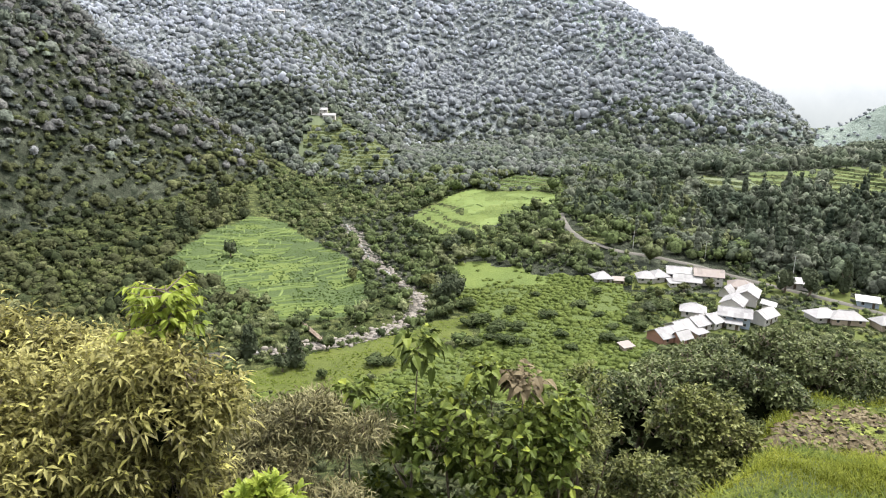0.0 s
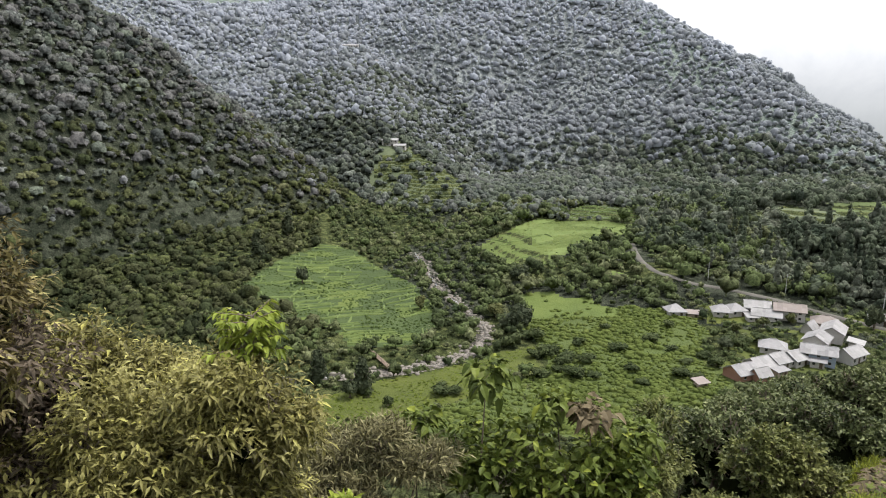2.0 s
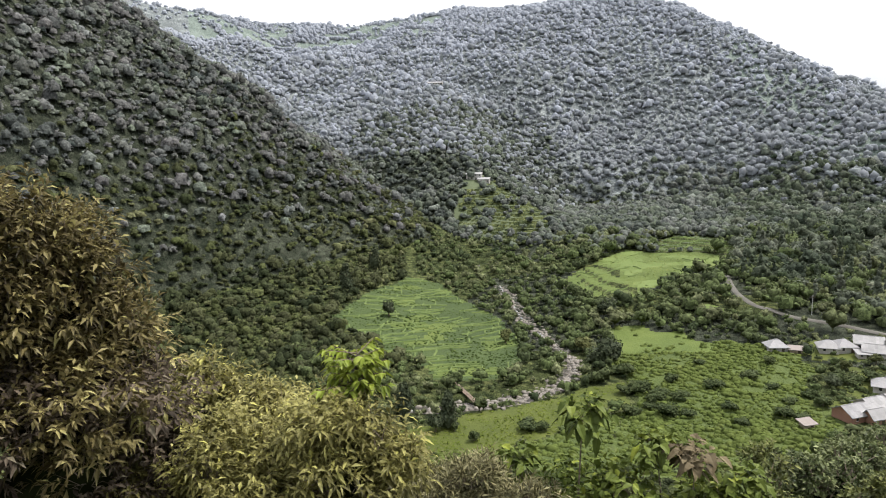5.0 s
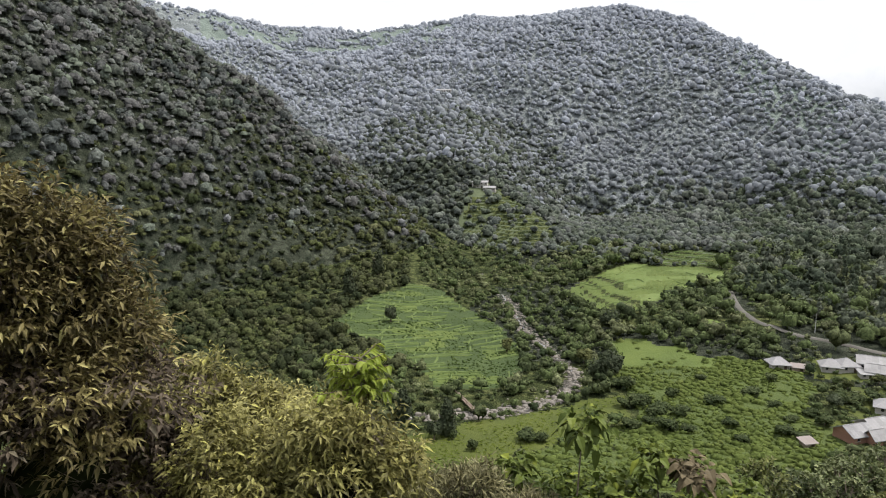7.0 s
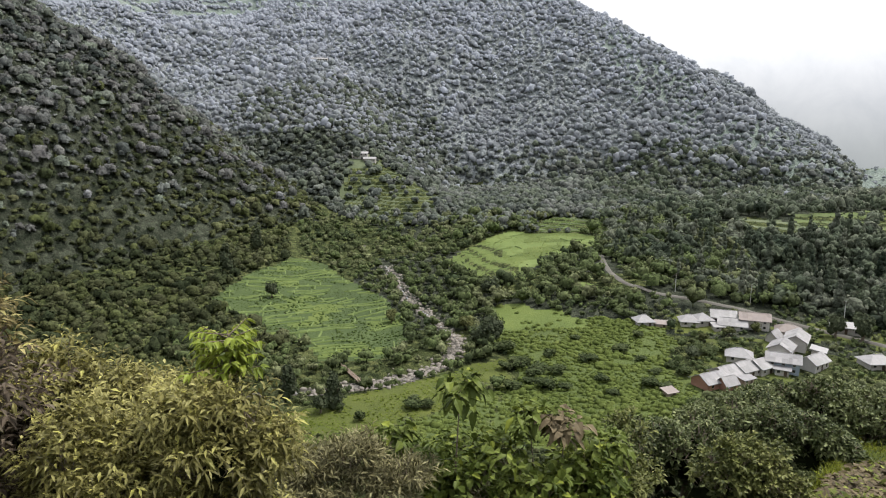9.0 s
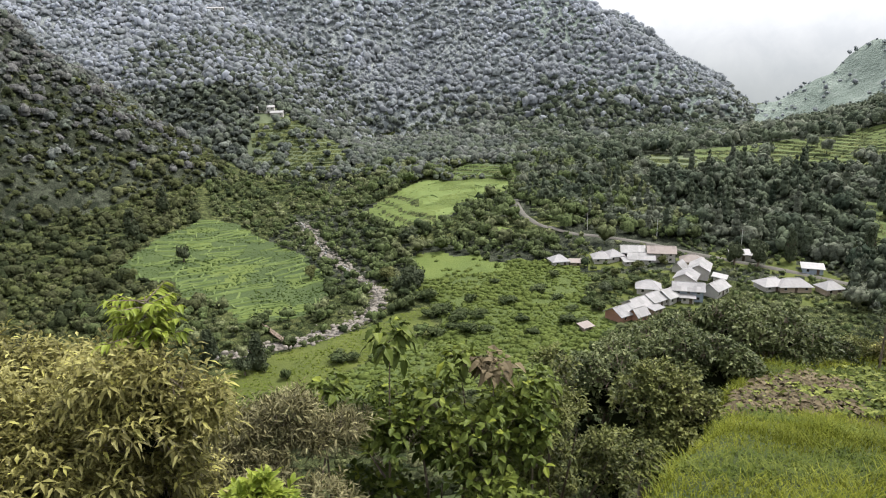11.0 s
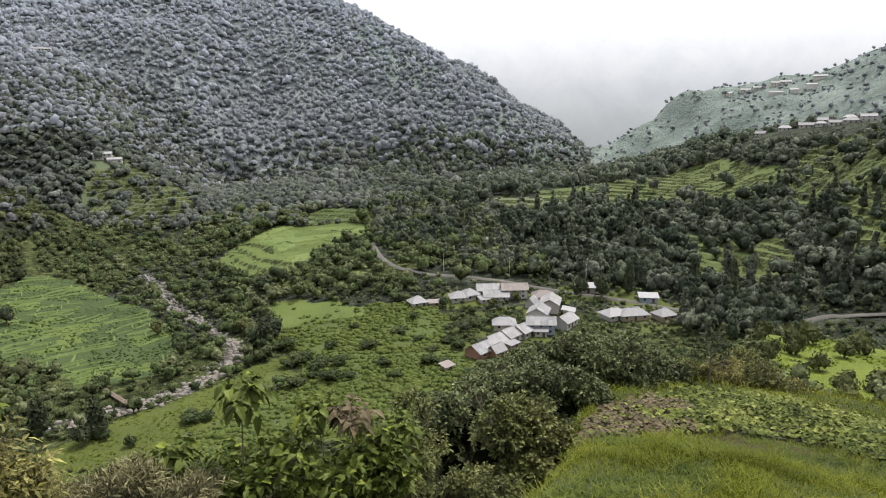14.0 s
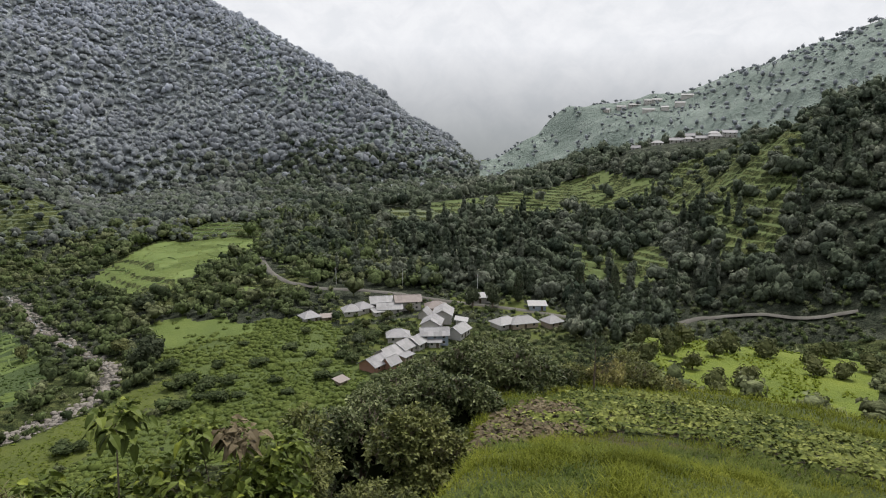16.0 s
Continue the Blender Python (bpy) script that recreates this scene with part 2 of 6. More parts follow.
M_WALL_WHITE = plain_mat("limewash", (0.34, 0.315, 0.28), (0.52, 0.49, 0.45), 0.8, 0.85, bump=0.3)
M_WALL_BRICK = plain_mat("brick_plain", (0.28, 0.14, 0.09), (0.36, 0.20, 0.14), 1.2, 0.9, bump=0.4)
M_WALL_BLUE = plain_mat("blue_wash", (0.24, 0.29, 0.36), (0.36, 0.41, 0.46), 0.9, 0.85)
M_WALL_MUD = plain_mat("mud_plaster", (0.24, 0.185, 0.135), (0.36, 0.29, 0.22), 0.9, 0.9)
M_SLATE = plain_mat("slate_roof", (0.15, 0.145, 0.145), (0.31, 0.295, 0.29), 1.2, 0.65, bump=0.5, dist=0.05, spec=0.2)
M_SLATE_LIGHT = plain_mat("pale_slate_roof", (0.180, 0.172, 0.168), (0.329, 0.314, 0.306), 1.0, 0.65, bump=0.4, dist=0.05, spec=0.2)
M_TIN = plain_mat("tin_roof", (0.176, 0.169, 0.163), (0.353, 0.339, 0.328), 0.9, 0.6, 0.0, 0.2, spec=0.2)
M_TIN_RUST = plain_mat("rusty_tin_roof", (0.14, 0.11, 0.095), (0.22, 0.185, 0.165), 0.9, 0.65, 0.1, 0.3)
M_DARK_WOOD = plain_mat("dark_wood", (0.055, 0.038, 0.026), (0.11, 0.075, 0.05), 3, 0.7)
M_GLASS = plain_mat("window_glass", (0.015, 0.018, 0.02), (0.03, 0.034, 0.036), 1.0, 0.12, 0.0, 0.0, 0.01, 0.6)
M_CONCRETE = plain_mat("concrete", (0.36, 0.35, 0.33), (0.50, 0.49, 0.46), 1.1, 0.85)
M_ROAD = soil_mat("road_dust", (0.070, 0.064, 0.054), (0.104, 0.096, 0.082), (0.150, 0.140, 0.122), 0.15, 2.0, 0.95, 0.4, 0.05)
M_STONE = plain_mat("river_stone", (0.042, 0.034, 0.025), (0.30, 0.265, 0.225), 0.35, 0.75, bump=0.4, dist=0.1)
M_WATER = plain_mat("stream_water", (0.03, 0.033, 0.028), (0.30, 0.30, 0.29), 0.5, 0.3, 0.0, 0.9, 0.2, 0.5)
M_SHRUB = leaf_mat("leaves_yellowing_shrub", (0.027, 0.024, 0.007), (0.140, 0.127, 0.036), (0.451, 0.415, 0.156), 0.9, 0.5, 0.3, (0.610, 0.573, 0.156), gloss=0.15)
M_SAPLING = leaf_mat("leaves_lime_sapling", (0.085, 0.118, 0.014), (0.180, 0.225, 0.026), (0.330, 0.370, 0.060), 2.0, 0.45, 0.35)
M_GREYBUSH = leaf_mat("leaves_grey_bush", (0.018, 0.017, 0.007), (0.115, 0.104, 0.044), (0.320, 0.290, 0.150), 1.2, 0.55, 0.18, (0.42, 0.39, 0.20), gloss=0.15)
M_BIGLEAF = leaf_mat("leaves_broad_shrub", (0.022, 0.034, 0.006), (0.063, 0.084, 0.014), (0.130, 0.156, 0.031), 0.8, 0.5, 0.15, (0.235, 0.260, 0.036), gloss=0.1)
M_SMALLLEAF = leaf_mat("leaves_small_shrub", (0.024, 0.030, 0.009), (0.084, 0.094, 0.025), (0.194, 0.196, 0.066), 0.8, 0.5, 0.12, gloss=0.12)
M_TREE = leaf_mat("leaves_hill_tree", (0.012, 0.018, 0.005), (0.052, 0.066, 0.020), (0.170, 0.188, 0.078), 0.6, 0.5, 0.12, (0.30, 0.31, 0.16), gloss=0.15)
M_GRASS = leaf_mat("grass_blades", (0.046, 0.056, 0.007), (0.125, 0.142, 0.016), (0.230, 0.238, 0.042), 0.35, 0.6, 0.3, gloss=0.03)
M_BENCH = leaf_mat("bench_grass_blades", (0.076, 0.104, 0.010), (0.117, 0.146, 0.016), (0.162, 0.184, 0.027), 0.15, 0.6, 0.3, gloss=0.03)
M_PATCH = leaf_mat("leaves_gourd_patch", (0.019, 0.028, 0.006), (0.067, 0.084, 0.017), (0.184, 0.196, 0.048), 0.5, 0.6, 0.1, (0.281, 0.290, 0.085), gloss=0.06)
M_WITHERED = leaf_mat("leaves_withered", (0.040, 0.030, 0.016), (0.088, 0.066, 0.034), (0.150, 0.118, 0.066), 0.6, 0.7, 0.1)
M_SHRUB_BROWN = leaf_mat("leaves_browning_shrub", (0.026, 0.019, 0.008), (0.132, 0.106, 0.040), (0.390, 0.330, 0.140), 0.8, 0.5, 0.3, (0.52, 0.47, 0.18), gloss=0.15)
M_CROP_BUSH = wood_mat("leaves_bushy_crop", [(0.067, 0.088, 0.021), (0.080, 0.103, 0.025), (0.091, 0.113, 0.028), (0.104, 0.124, 0.033)], 0.9, 0.5, 0.25, vary=0.4)
M_PLOT_CROP = wood_mat("leaves_plot_crop", [(0.040, 0.060, 0.018), (0.054, 0.078, 0.023), (0.066, 0.092, 0.027), (0.084, 0.110, 0.034)], 1.2, 0.5, 0.25, vary=0.5)
M_WEED = leaf_mat("leaves_low_weeds", (0.024, 0.038, 0.007), (0.060, 0.079, 0.013), (0.132, 0.149, 0.031), 0.8, 0.6, 0.15, gloss=0.04)
# near-black on purpose: shade between leaves put into a colour
M_GAP_SHADE = leaf_mat("painted_gap_shade", (0.004, 0.006, 0.002), (0.009, 0.011, 0.004), (0.016, 0.019, 0.007), 3.0, 0.8, 0, gloss=0.0)
M_DRY_SHRUB = leaf_mat("leaves_dry_brown_shrub", (0.018, 0.013, 0.009), (0.056, 0.042, 0.028), (0.165, 0.130, 0.092), 0.8, 0.6, 0.25, (0.21, 0.18, 0.12), gloss=0.1)

# ---- ground: one height field of hills, valley floor, terraces and the near slope ----
def vnoise(x, y, seed=0):
    """Smooth value noise, -1 to 1."""
    x, y = np.asarray(x, float), np.asarray(y, float)
    i, j = np.floor(x), np.floor(y)
    u, v = x - i, y - j
    u, v = u * u * (3 - 2 * u), v * v * (3 - 2 * v)

    def h(a, b):
        s = np.sin(a * 127.1 + b * 311.7 + seed * 74.7) * 43758.5453
        return (s - np.floor(s)) * 2 - 1

    return (h(i, j) * (1 - u) + h(i + 1, j) * u) * (1 - v) + (h(i, j + 1) * (1 - u) + h(i + 1, j + 1) * u) * v


def fbm(x, y, seed=0, octaves=3):
    return sum(vnoise(x * 2**k, y * 2**k, seed + k) / 2**k for k in range(octaves)) / 1.75


def smooth(x, a, b):
    s = np.clip((x - a) / (b - a), 0, 1)
    return s * s * (3 - 2 * s)


def polar(az, r):
    """Plan position at azimuth az degrees (to the right of +y) and distance r."""
    return r * math.sin(radians(az)), r * math.cos(radians(az))


def along(x, y, line):
    """Distance from a polyline of points (x, y, values...), and the values at the nearest place."""
    best, vals = np.full(np.shape(x), 1e9), None
    line = np.asarray(line, float)
    vals = np.zeros(np.shape(x) + (line.shape[1] - 2,))
    for p, q in zip(line[:-1], line[1:]):
        d = q[:2] - p[:2]
        s = np.clip(((x - p[0]) * d[0] + (y - p[1]) * d[1]) / (d @ d + 1e-9), 0, 1)
        e = np.hypot(x - p[0] - s * d[0], y - p[1] - s * d[1])
        near = e < best
        best = np.where(near, e, best)
        vals = np.where(near[..., None], p[2:] + s[..., None] * (q[2:] - p[2:]), vals)
    return best, vals


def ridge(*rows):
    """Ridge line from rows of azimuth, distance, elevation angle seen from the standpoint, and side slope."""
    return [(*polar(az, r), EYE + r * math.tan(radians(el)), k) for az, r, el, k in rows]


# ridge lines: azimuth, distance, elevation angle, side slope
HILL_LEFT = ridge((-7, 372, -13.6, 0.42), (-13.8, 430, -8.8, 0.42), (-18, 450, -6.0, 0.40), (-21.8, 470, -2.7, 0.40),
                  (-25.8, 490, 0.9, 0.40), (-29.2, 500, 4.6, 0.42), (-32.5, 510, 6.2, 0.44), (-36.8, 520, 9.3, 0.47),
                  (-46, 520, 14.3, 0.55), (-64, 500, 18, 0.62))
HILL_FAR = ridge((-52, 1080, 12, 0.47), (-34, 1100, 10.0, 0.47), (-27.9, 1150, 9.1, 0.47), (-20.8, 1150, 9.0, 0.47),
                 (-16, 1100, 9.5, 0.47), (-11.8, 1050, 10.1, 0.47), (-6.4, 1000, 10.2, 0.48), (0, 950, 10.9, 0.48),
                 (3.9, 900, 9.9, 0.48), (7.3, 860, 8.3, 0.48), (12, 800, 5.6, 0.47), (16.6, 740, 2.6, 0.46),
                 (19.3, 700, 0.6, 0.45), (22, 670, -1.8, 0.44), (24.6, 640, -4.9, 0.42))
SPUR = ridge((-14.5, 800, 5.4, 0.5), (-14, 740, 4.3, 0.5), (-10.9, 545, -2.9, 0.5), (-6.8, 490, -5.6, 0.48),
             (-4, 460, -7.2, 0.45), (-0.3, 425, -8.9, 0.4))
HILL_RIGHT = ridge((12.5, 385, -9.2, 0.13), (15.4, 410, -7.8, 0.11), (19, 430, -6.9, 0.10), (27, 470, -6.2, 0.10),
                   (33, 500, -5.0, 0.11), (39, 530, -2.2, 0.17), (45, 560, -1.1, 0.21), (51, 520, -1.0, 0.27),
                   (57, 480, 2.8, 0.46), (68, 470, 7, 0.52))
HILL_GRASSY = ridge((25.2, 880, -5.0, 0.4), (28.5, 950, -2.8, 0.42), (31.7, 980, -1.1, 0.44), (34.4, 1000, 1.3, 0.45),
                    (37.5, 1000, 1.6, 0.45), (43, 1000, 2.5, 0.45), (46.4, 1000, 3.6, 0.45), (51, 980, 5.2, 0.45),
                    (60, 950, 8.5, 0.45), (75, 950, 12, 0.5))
RIVER = [(-150, 560), (-106, 455), (-80, 402), (-56, 352), (-46, 322), (-36, 290), (-20, 257), (-11, 236), (-15, 216), (-29, 203),
         (-42, 196), (-62, 190), (-100, 178), (-160, 170)]
NEAR_R = (0, 2.5, 6, 12, 17, 25, 33, 45, 60, 85, 105, 125, 160, 200, 240, 6000)
NEAR_MID = (78.4, 77.2, 74.0, 69.5, 66, 61, 56.5, 50, 42, 31, 23, 15.5, 3, -8, -20, -300)
NEAR_RIGHT = (78.4, 77.6, 76.0, 73.6, 72.0, 70.2, 68.1, 62, 54, 47.2, 44.8, 42.6, 29, 12, 0, -300)


def floor_height(x, y):
    """Valley floor: almost level by the stream, rising up the valley and towards the hamlet."""
    r, az = np.hypot(x, y), np.degrees(np.arctan2(x, y))
    z = 16 * smooth(r, 300, 520) + 3 * smooth(x, -10, 60) + 0.5
    z = z + 6 * smooth(r, 268, 300) * smooth(az, 12, 20)                 # bank behind the hamlet
    z = z + 7 * smooth(-x, 60, 130) * smooth(r, 230, 330)                # left field tilts up to its hill
    plateau = smooth(az, -6.5, 0.5) * smooth(-az, -15, -12)
    z = z + plateau * (8 * smooth(r, 284, 296) - 2 * smooth(r, 300, 420))  # bench of the bright field
    z = z - 75 * smooth(r, 560, 950) * smooth(az, 12, 24)                 # the far valley falls away
    d = along(x, y, [(a, b) for a, b in RIVER])[0]
    return z - 1.6 * (1 - smooth(d, 2.5, 7))


def near_height(x, y):
    """The slope on which the camera stands: steep in the middle and left, a grassy shoulder on the right."""
    r, az = np.hypot(x, y), np.degrees(np.arctan2(x, y))
    k = 6 * smooth(r, 6, 14)
    w = smooth(az, 13 + k, 22 + k) * (1 - smooth(r, 33, 60) * (1 - smooth(az, 33, 41)))
    z = np.interp(r, NEAR_R, NEAR_MID) * (1 - w) + np.interp(r, NEAR_R, NEAR_RIGHT) * w
    z = z + 0.75 * np.exp(-((x - 7.6) ** 2 + (y - 9.4) ** 2) / 18)      # grassy knoll
    behind = smooth(np.abs(az), 75, 120)
    return z * (1 - behind) + (78.4 + 0.25 * r) * behind


def smax(a, b, s):
    return 0.5 * (a + b + np.sqrt((a - b) ** 2 + s * s))


def hill(x, y, line, rough):
    """Hill whose flanks fall away from the nearest stretches of its ridge line."""
    near, wsum, vsum = np.full(np.shape(x), 1e9), 0.0, 0.0
    for p, q in zip(line[:-1], line[1:]):
        d, v = along(x, y, (p, q))
        w = ((d + 12) / 100) ** -9.0
        near, wsum, vsum = np.minimum(near, d), wsum + w, vsum + w[..., None] * v
    v = vsum / wsum[..., None]
    z = v[..., 0] - v[..., 1] * (np.sqrt(near * near + 400) - 20)
    return z + rough * fbm(x / 90, y / 90, 3) * smooth(near, 10, 120) * smooth(z, -5, 25)


# land use: plan outlines of the fields
LEFT_FIELD = [(-118, 272), (-112, 318), (-104, 346), (-88, 346), (-66, 318), (-46, 288), (-34, 262), (-30, 244),
              (-36, 216), (-58, 216), (-86, 248)]
PADDY_STEPS = [(-26, 352), (-20, 376), (-8, 394), (4, 362), (14, 328), (13, 312), (-6, 302)]
BRIGHT_FIELD = [(-26, 352), (-16, 372), (10, 410), (24, 400), (40, 400), (70, 380), (50, 362), (38, 352), (12, 313), (-6, 305)]
BACK_FIELD = [(24, 402), (40, 404), (70, 386), (64, 428), (40, 440), (28, 425)]
MID_FIELD = [(0, 276), (14, 278), (34, 262), (64, 256), (64, 236), (58, 214), (62, 196), (54, 176), (20, 150), (2, 160), (8, 204), (2, 236)]
STREAM_FIELD = [(-60, 168), (-38, 188), (-14, 208), (4, 222), (6, 200), (-8, 186), (-20, 172), (-44, 158)]
LOW_FIELD = [(-60, 166), (-44, 156), (-20, 170), (-8, 184), (6, 198), (2, 160), (18, 148), (0, 140), (-40, 140)]
SMALL_FIELD = [(33, 290), (40, 296), (45, 290), (40, 285)]
HILL_TERRACE = [(158, 372), (176, 416), (222, 424), (278, 412), (300, 396), (306, 340), (262, 314), (230, 338), (208, 362)]
SIDE_TERRACE = [(178, 262), (196, 262), (206, 232), (196, 226), (182, 240)]
EAST_TERRACE = [(262, 300), (318, 352), (372, 352), (392, 300), (330, 262), (262, 212), (220, 190), (226, 214), (262, 262)]
SPUR_TERRACE = [(-112, 528), (-92, 536), (-60, 510), (-38, 486), (-40, 452), (-62, 434), (-84, 448), (-106, 474)]
ORCHARD = [(54, 62), (72, 82), (78, 96), (96, 92), (108, 76), (98, 60), (82, 50), (66, 50)]


def inside(x, y, outline, warp=0.0):
    """Whether plan points lie in an outline whose edge wavers by warp metres."""
    x, y = x + warp * vnoise(x / 9, y / 9, 31), y + warp * vnoise(x / 9, y / 9, 32)
    hit = np.zeros(np.shape(x), bool)
    for (ax, ay), (bx, by) in zip(outline, outline[1:] + outline[:1]):
        cross = (ay > y) != (by > y)
        hit ^= cross & (x < (bx - ax) * (y - ay) / (by - ay + 1e-12) + ax)
    return hit


WOOD_TERRACE = [(200, 300), (214, 292), (226, 250), (198, 216), (176, 236), (186, 268)]
NOSE_TERRACE = [(122, 392), (150, 402), (176, 378), (152, 358), (126, 370)]


# outline, step of its terraces, waver of its edge
TERRACES = ((PADDY_STEPS, 1.25, 2), (BACK_FIELD, 1.2, 2), (HILL_TERRACE, 1.15, 5), (SIDE_TERRACE, 1.6, 3), (WOOD_TERRACE, 1.5, 6), (NOSE_TERRACE, 1.3, 4),
            (EAST_TERRACE, 3.0, 6), (SPUR_TERRACE, 2.0, 4))


def plots(u, v, seed):
    """Irregular plots: how far a place is from the border of its plot, and a random number of the plot."""
    i, j = np.floor(u), np.floor(v)
    d1, d2, tone = np.full(np.shape(u), 9.0), np.full(np.shape(u), 9.0), np.zeros(np.shape(u))
    for a in (-1, 0, 1):
        for b in (-1, 0, 1):
            hu = np.sin((i + a) * 127.1 + (j + b) * 311.7 + seed) * 43758.5453
            hv = np.sin((i + a) * 269.5 + (j + b) * 183.3 + seed) * 43758.5453
            hu, hv = hu - np.floor(hu), hv - np.floor(hv)
            d = np.hypot(i + a + 0.15 + 0.7 * hu - u, j + b + 0.15 + 0.7 * hv - v)
            d2 = np.where(d < d1, d1, np.minimum(d2, d))
            tone = np.where(d < d1, hu, tone)
            d1 = np.minimum(d, d1)
    return d2 - d1, tone


def plot_rows(x, y):
    """Rows of small plots in the terraced field: row number across the slope and place along it."""
    return ((-0.55 * x + 0.83 * y + 7 * fbm(x / 30, y / 30, 43)) / 7.5, (0.83 * x + 0.55 * y + 4 * vnoise(x / 15, y / 15, 44)) / 13)


def stepped(x, y, z):
    """Terraces cut into the fields, and where their banks are."""
    bank = np.zeros(np.shape(z))
    for outline, step, warp in TERRACES:
        m = inside(x, y, outline, warp)
        if not m.any():
            continue
        q = (z + 0.35 * step * fbm(x / 18, y / 18, 41)) / step
        f = q - np.floor(q)
        flat = z + step * (smooth(f, 0.58, 0.98) - f)
        z = np.where(m, flat, z)
        bank = np.where(m, smooth(f, 0.56, 0.64) * (1 - smooth(f, 0.97, 1.0)), bank)
    return z, bank


def height(x, y, banks=False):
    x, y = np.asarray(x, float), np.asarray(y, float)
    z = floor_height(x, y)
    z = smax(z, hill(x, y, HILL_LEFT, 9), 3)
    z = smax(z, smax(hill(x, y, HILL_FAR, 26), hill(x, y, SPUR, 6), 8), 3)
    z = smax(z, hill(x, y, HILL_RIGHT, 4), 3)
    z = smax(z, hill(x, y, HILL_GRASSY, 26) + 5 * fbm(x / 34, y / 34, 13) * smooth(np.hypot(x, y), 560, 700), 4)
    z = smax(z, near_height(x, y), 1.0)
    r = np.hypot(x, y)
    z, bank = stepped(x, y, z)
    z = z - 0.5 + fbm(x / 14, y / 14, 9) * 0.5 * smooth(r, 20, 60) + fbm(x / 2.2, y / 2.2, 5) * 0.07
    return (z, bank) if banks else z


def ground_z(x, y):
    return float(height(np.array([x]), np.array([y]))[0])

# ---- ground mesh ----
def mesh_object(name, verts, faces, mats, index=None, smooth_faces=True, parent=None):
    """A mesh object from arrays; faces is (n, 3) or (n, 4)."""
    verts, faces = np.asarray(verts, np.float32), np.asarray(faces, np.int32)
    me = bpy.data.meshes.new(name)
    n, k = faces.shape
    me.vertices.add(len(verts))
    me.vertices.foreach_set("co", verts.ravel())
    me.loops.add(n * k)
    me.loops.foreach_set("vertex_index", faces.ravel())
    me.polygons.add(n)
    me.polygons.foreach_set("loop_start", np.arange(0, n * k, k, dtype=np.int32))
    me.polygons.foreach_set("loop_total", np.full(n, k, np.int32))
    for m in mats:
        me.materials.append(m)
    if index is not None:
        me.polygons.foreach_set("material_index", np.asarray(index, np.int32))
    me.polygons.foreach_set("use_smooth", np.full(n, smooth_faces, bool))
    me.update(calc_edges=True)
    ob = new(name, me)
    ob.parent = parent
    return ob


VILLAGE_YARD = [(52, 262), (110, 262), (150, 240), (170, 200), (120, 200), (104, 196), (62, 188), (56, 208), (74, 230)]
AZ = np.radians(np.r_[np.arange(-180, -52, 4), np.arange(-52, 66, 0.35), np.arange(66, 180, 4)])
RAD = np.r_[0.002, 0.4, np.arange(0.8, 30, 0.45), np.arange(30, 150, 2.0), np.arange(150, 520, 1.5), np.arange(520, 1250, 6),
            np.geomspace(1250, 4600, 18)]
ga, gr = np.meshgrid(AZ, RAD, indexing="ij")
gx, gy = gr * np.sin(ga), gr * np.cos(ga)
gz, gbank = height(gx, gy, True)
na, nr = gx.shape
ids = np.arange(na * nr).reshape(na, nr)
nxt = np.roll(ids, -1, axis=0)
quads = np.stack([ids[:, :-1], ids[:, 1:], nxt[:, 1:], nxt[:, :-1]], -1).reshape(-1, 4)[:, ::-1]
cx, cy = (gx.ravel()[quads].mean(1), gy.ravel()[quads].mean(1))
cbank, cz = gbank.ravel()[quads].mean(1), gz.ravel()[quads].mean(1)
cr, caz = np.hypot(cx, cy), np.degrees(np.arctan2(cx, cy))
USE = ["scrub", "crop", "paddy", "terrace_grass", "bank_grass", "stream_bed", "meadow", "hazed_hill", "near_soil", "hazed_scrub", "crop_light", "dry_terrace", "stream_grass", "wood_floor", "bench", "plot"]
use = np.zeros(len(quads), int)
use[(cr < 60)] = 6
# far slopes take the ground tones that carry painted haze
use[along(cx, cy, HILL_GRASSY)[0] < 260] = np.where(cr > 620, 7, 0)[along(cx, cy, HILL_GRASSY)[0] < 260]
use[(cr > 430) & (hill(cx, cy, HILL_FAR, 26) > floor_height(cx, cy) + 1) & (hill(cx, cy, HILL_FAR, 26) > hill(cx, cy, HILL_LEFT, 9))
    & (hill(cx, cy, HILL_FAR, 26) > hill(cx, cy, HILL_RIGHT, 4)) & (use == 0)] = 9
use[(use == 9) & (cr < 560)] = 13
use[(use == 0) & (cr > 250) & ((hill(cx, cy, HILL_LEFT, 9) > floor_height(cx, cy)) | (hill(cx, cy, HILL_RIGHT, 4) > floor_height(cx, cy)))] = 13
use[(use == 0) & (cr > 380) & (hill(cx, cy, SPUR, 6) > floor_height(cx, cy) - 4)] = 13
for outline, kind, warp in ((MID_FIELD, 1, 3), (LOW_FIELD, 1, 3), (LEFT_FIELD, 15, 3), (STREAM_FIELD, 12, 2), (BRIGHT_FIELD, 2, 2),
                            (BACK_FIELD, 11, 2), (SMALL_FIELD, 2, 1), (HILL_TERRACE, 3, 5), (SIDE_TERRACE, 3, 3), (EAST_TERRACE, 3, 6),
                            (SPUR_TERRACE, 11, 4), (WOOD_TERRACE, 3, 6), (NOSE_TERRACE, 11, 4), (ORCHARD, 14, 3)):
    use[inside(cx, cy, outline, warp)] = kind
row_, col_ = plot_rows(cx, cy)
tone_ = np.sin((np.floor(row_) * 12.9 + np.floor(col_ + 0.37 * np.floor(row_)) * 78.2)) * 43758.5
use[inside(cx, cy, LEFT_FIELD, 3) & (tone_ - np.floor(tone_) > 0.8)] = 10
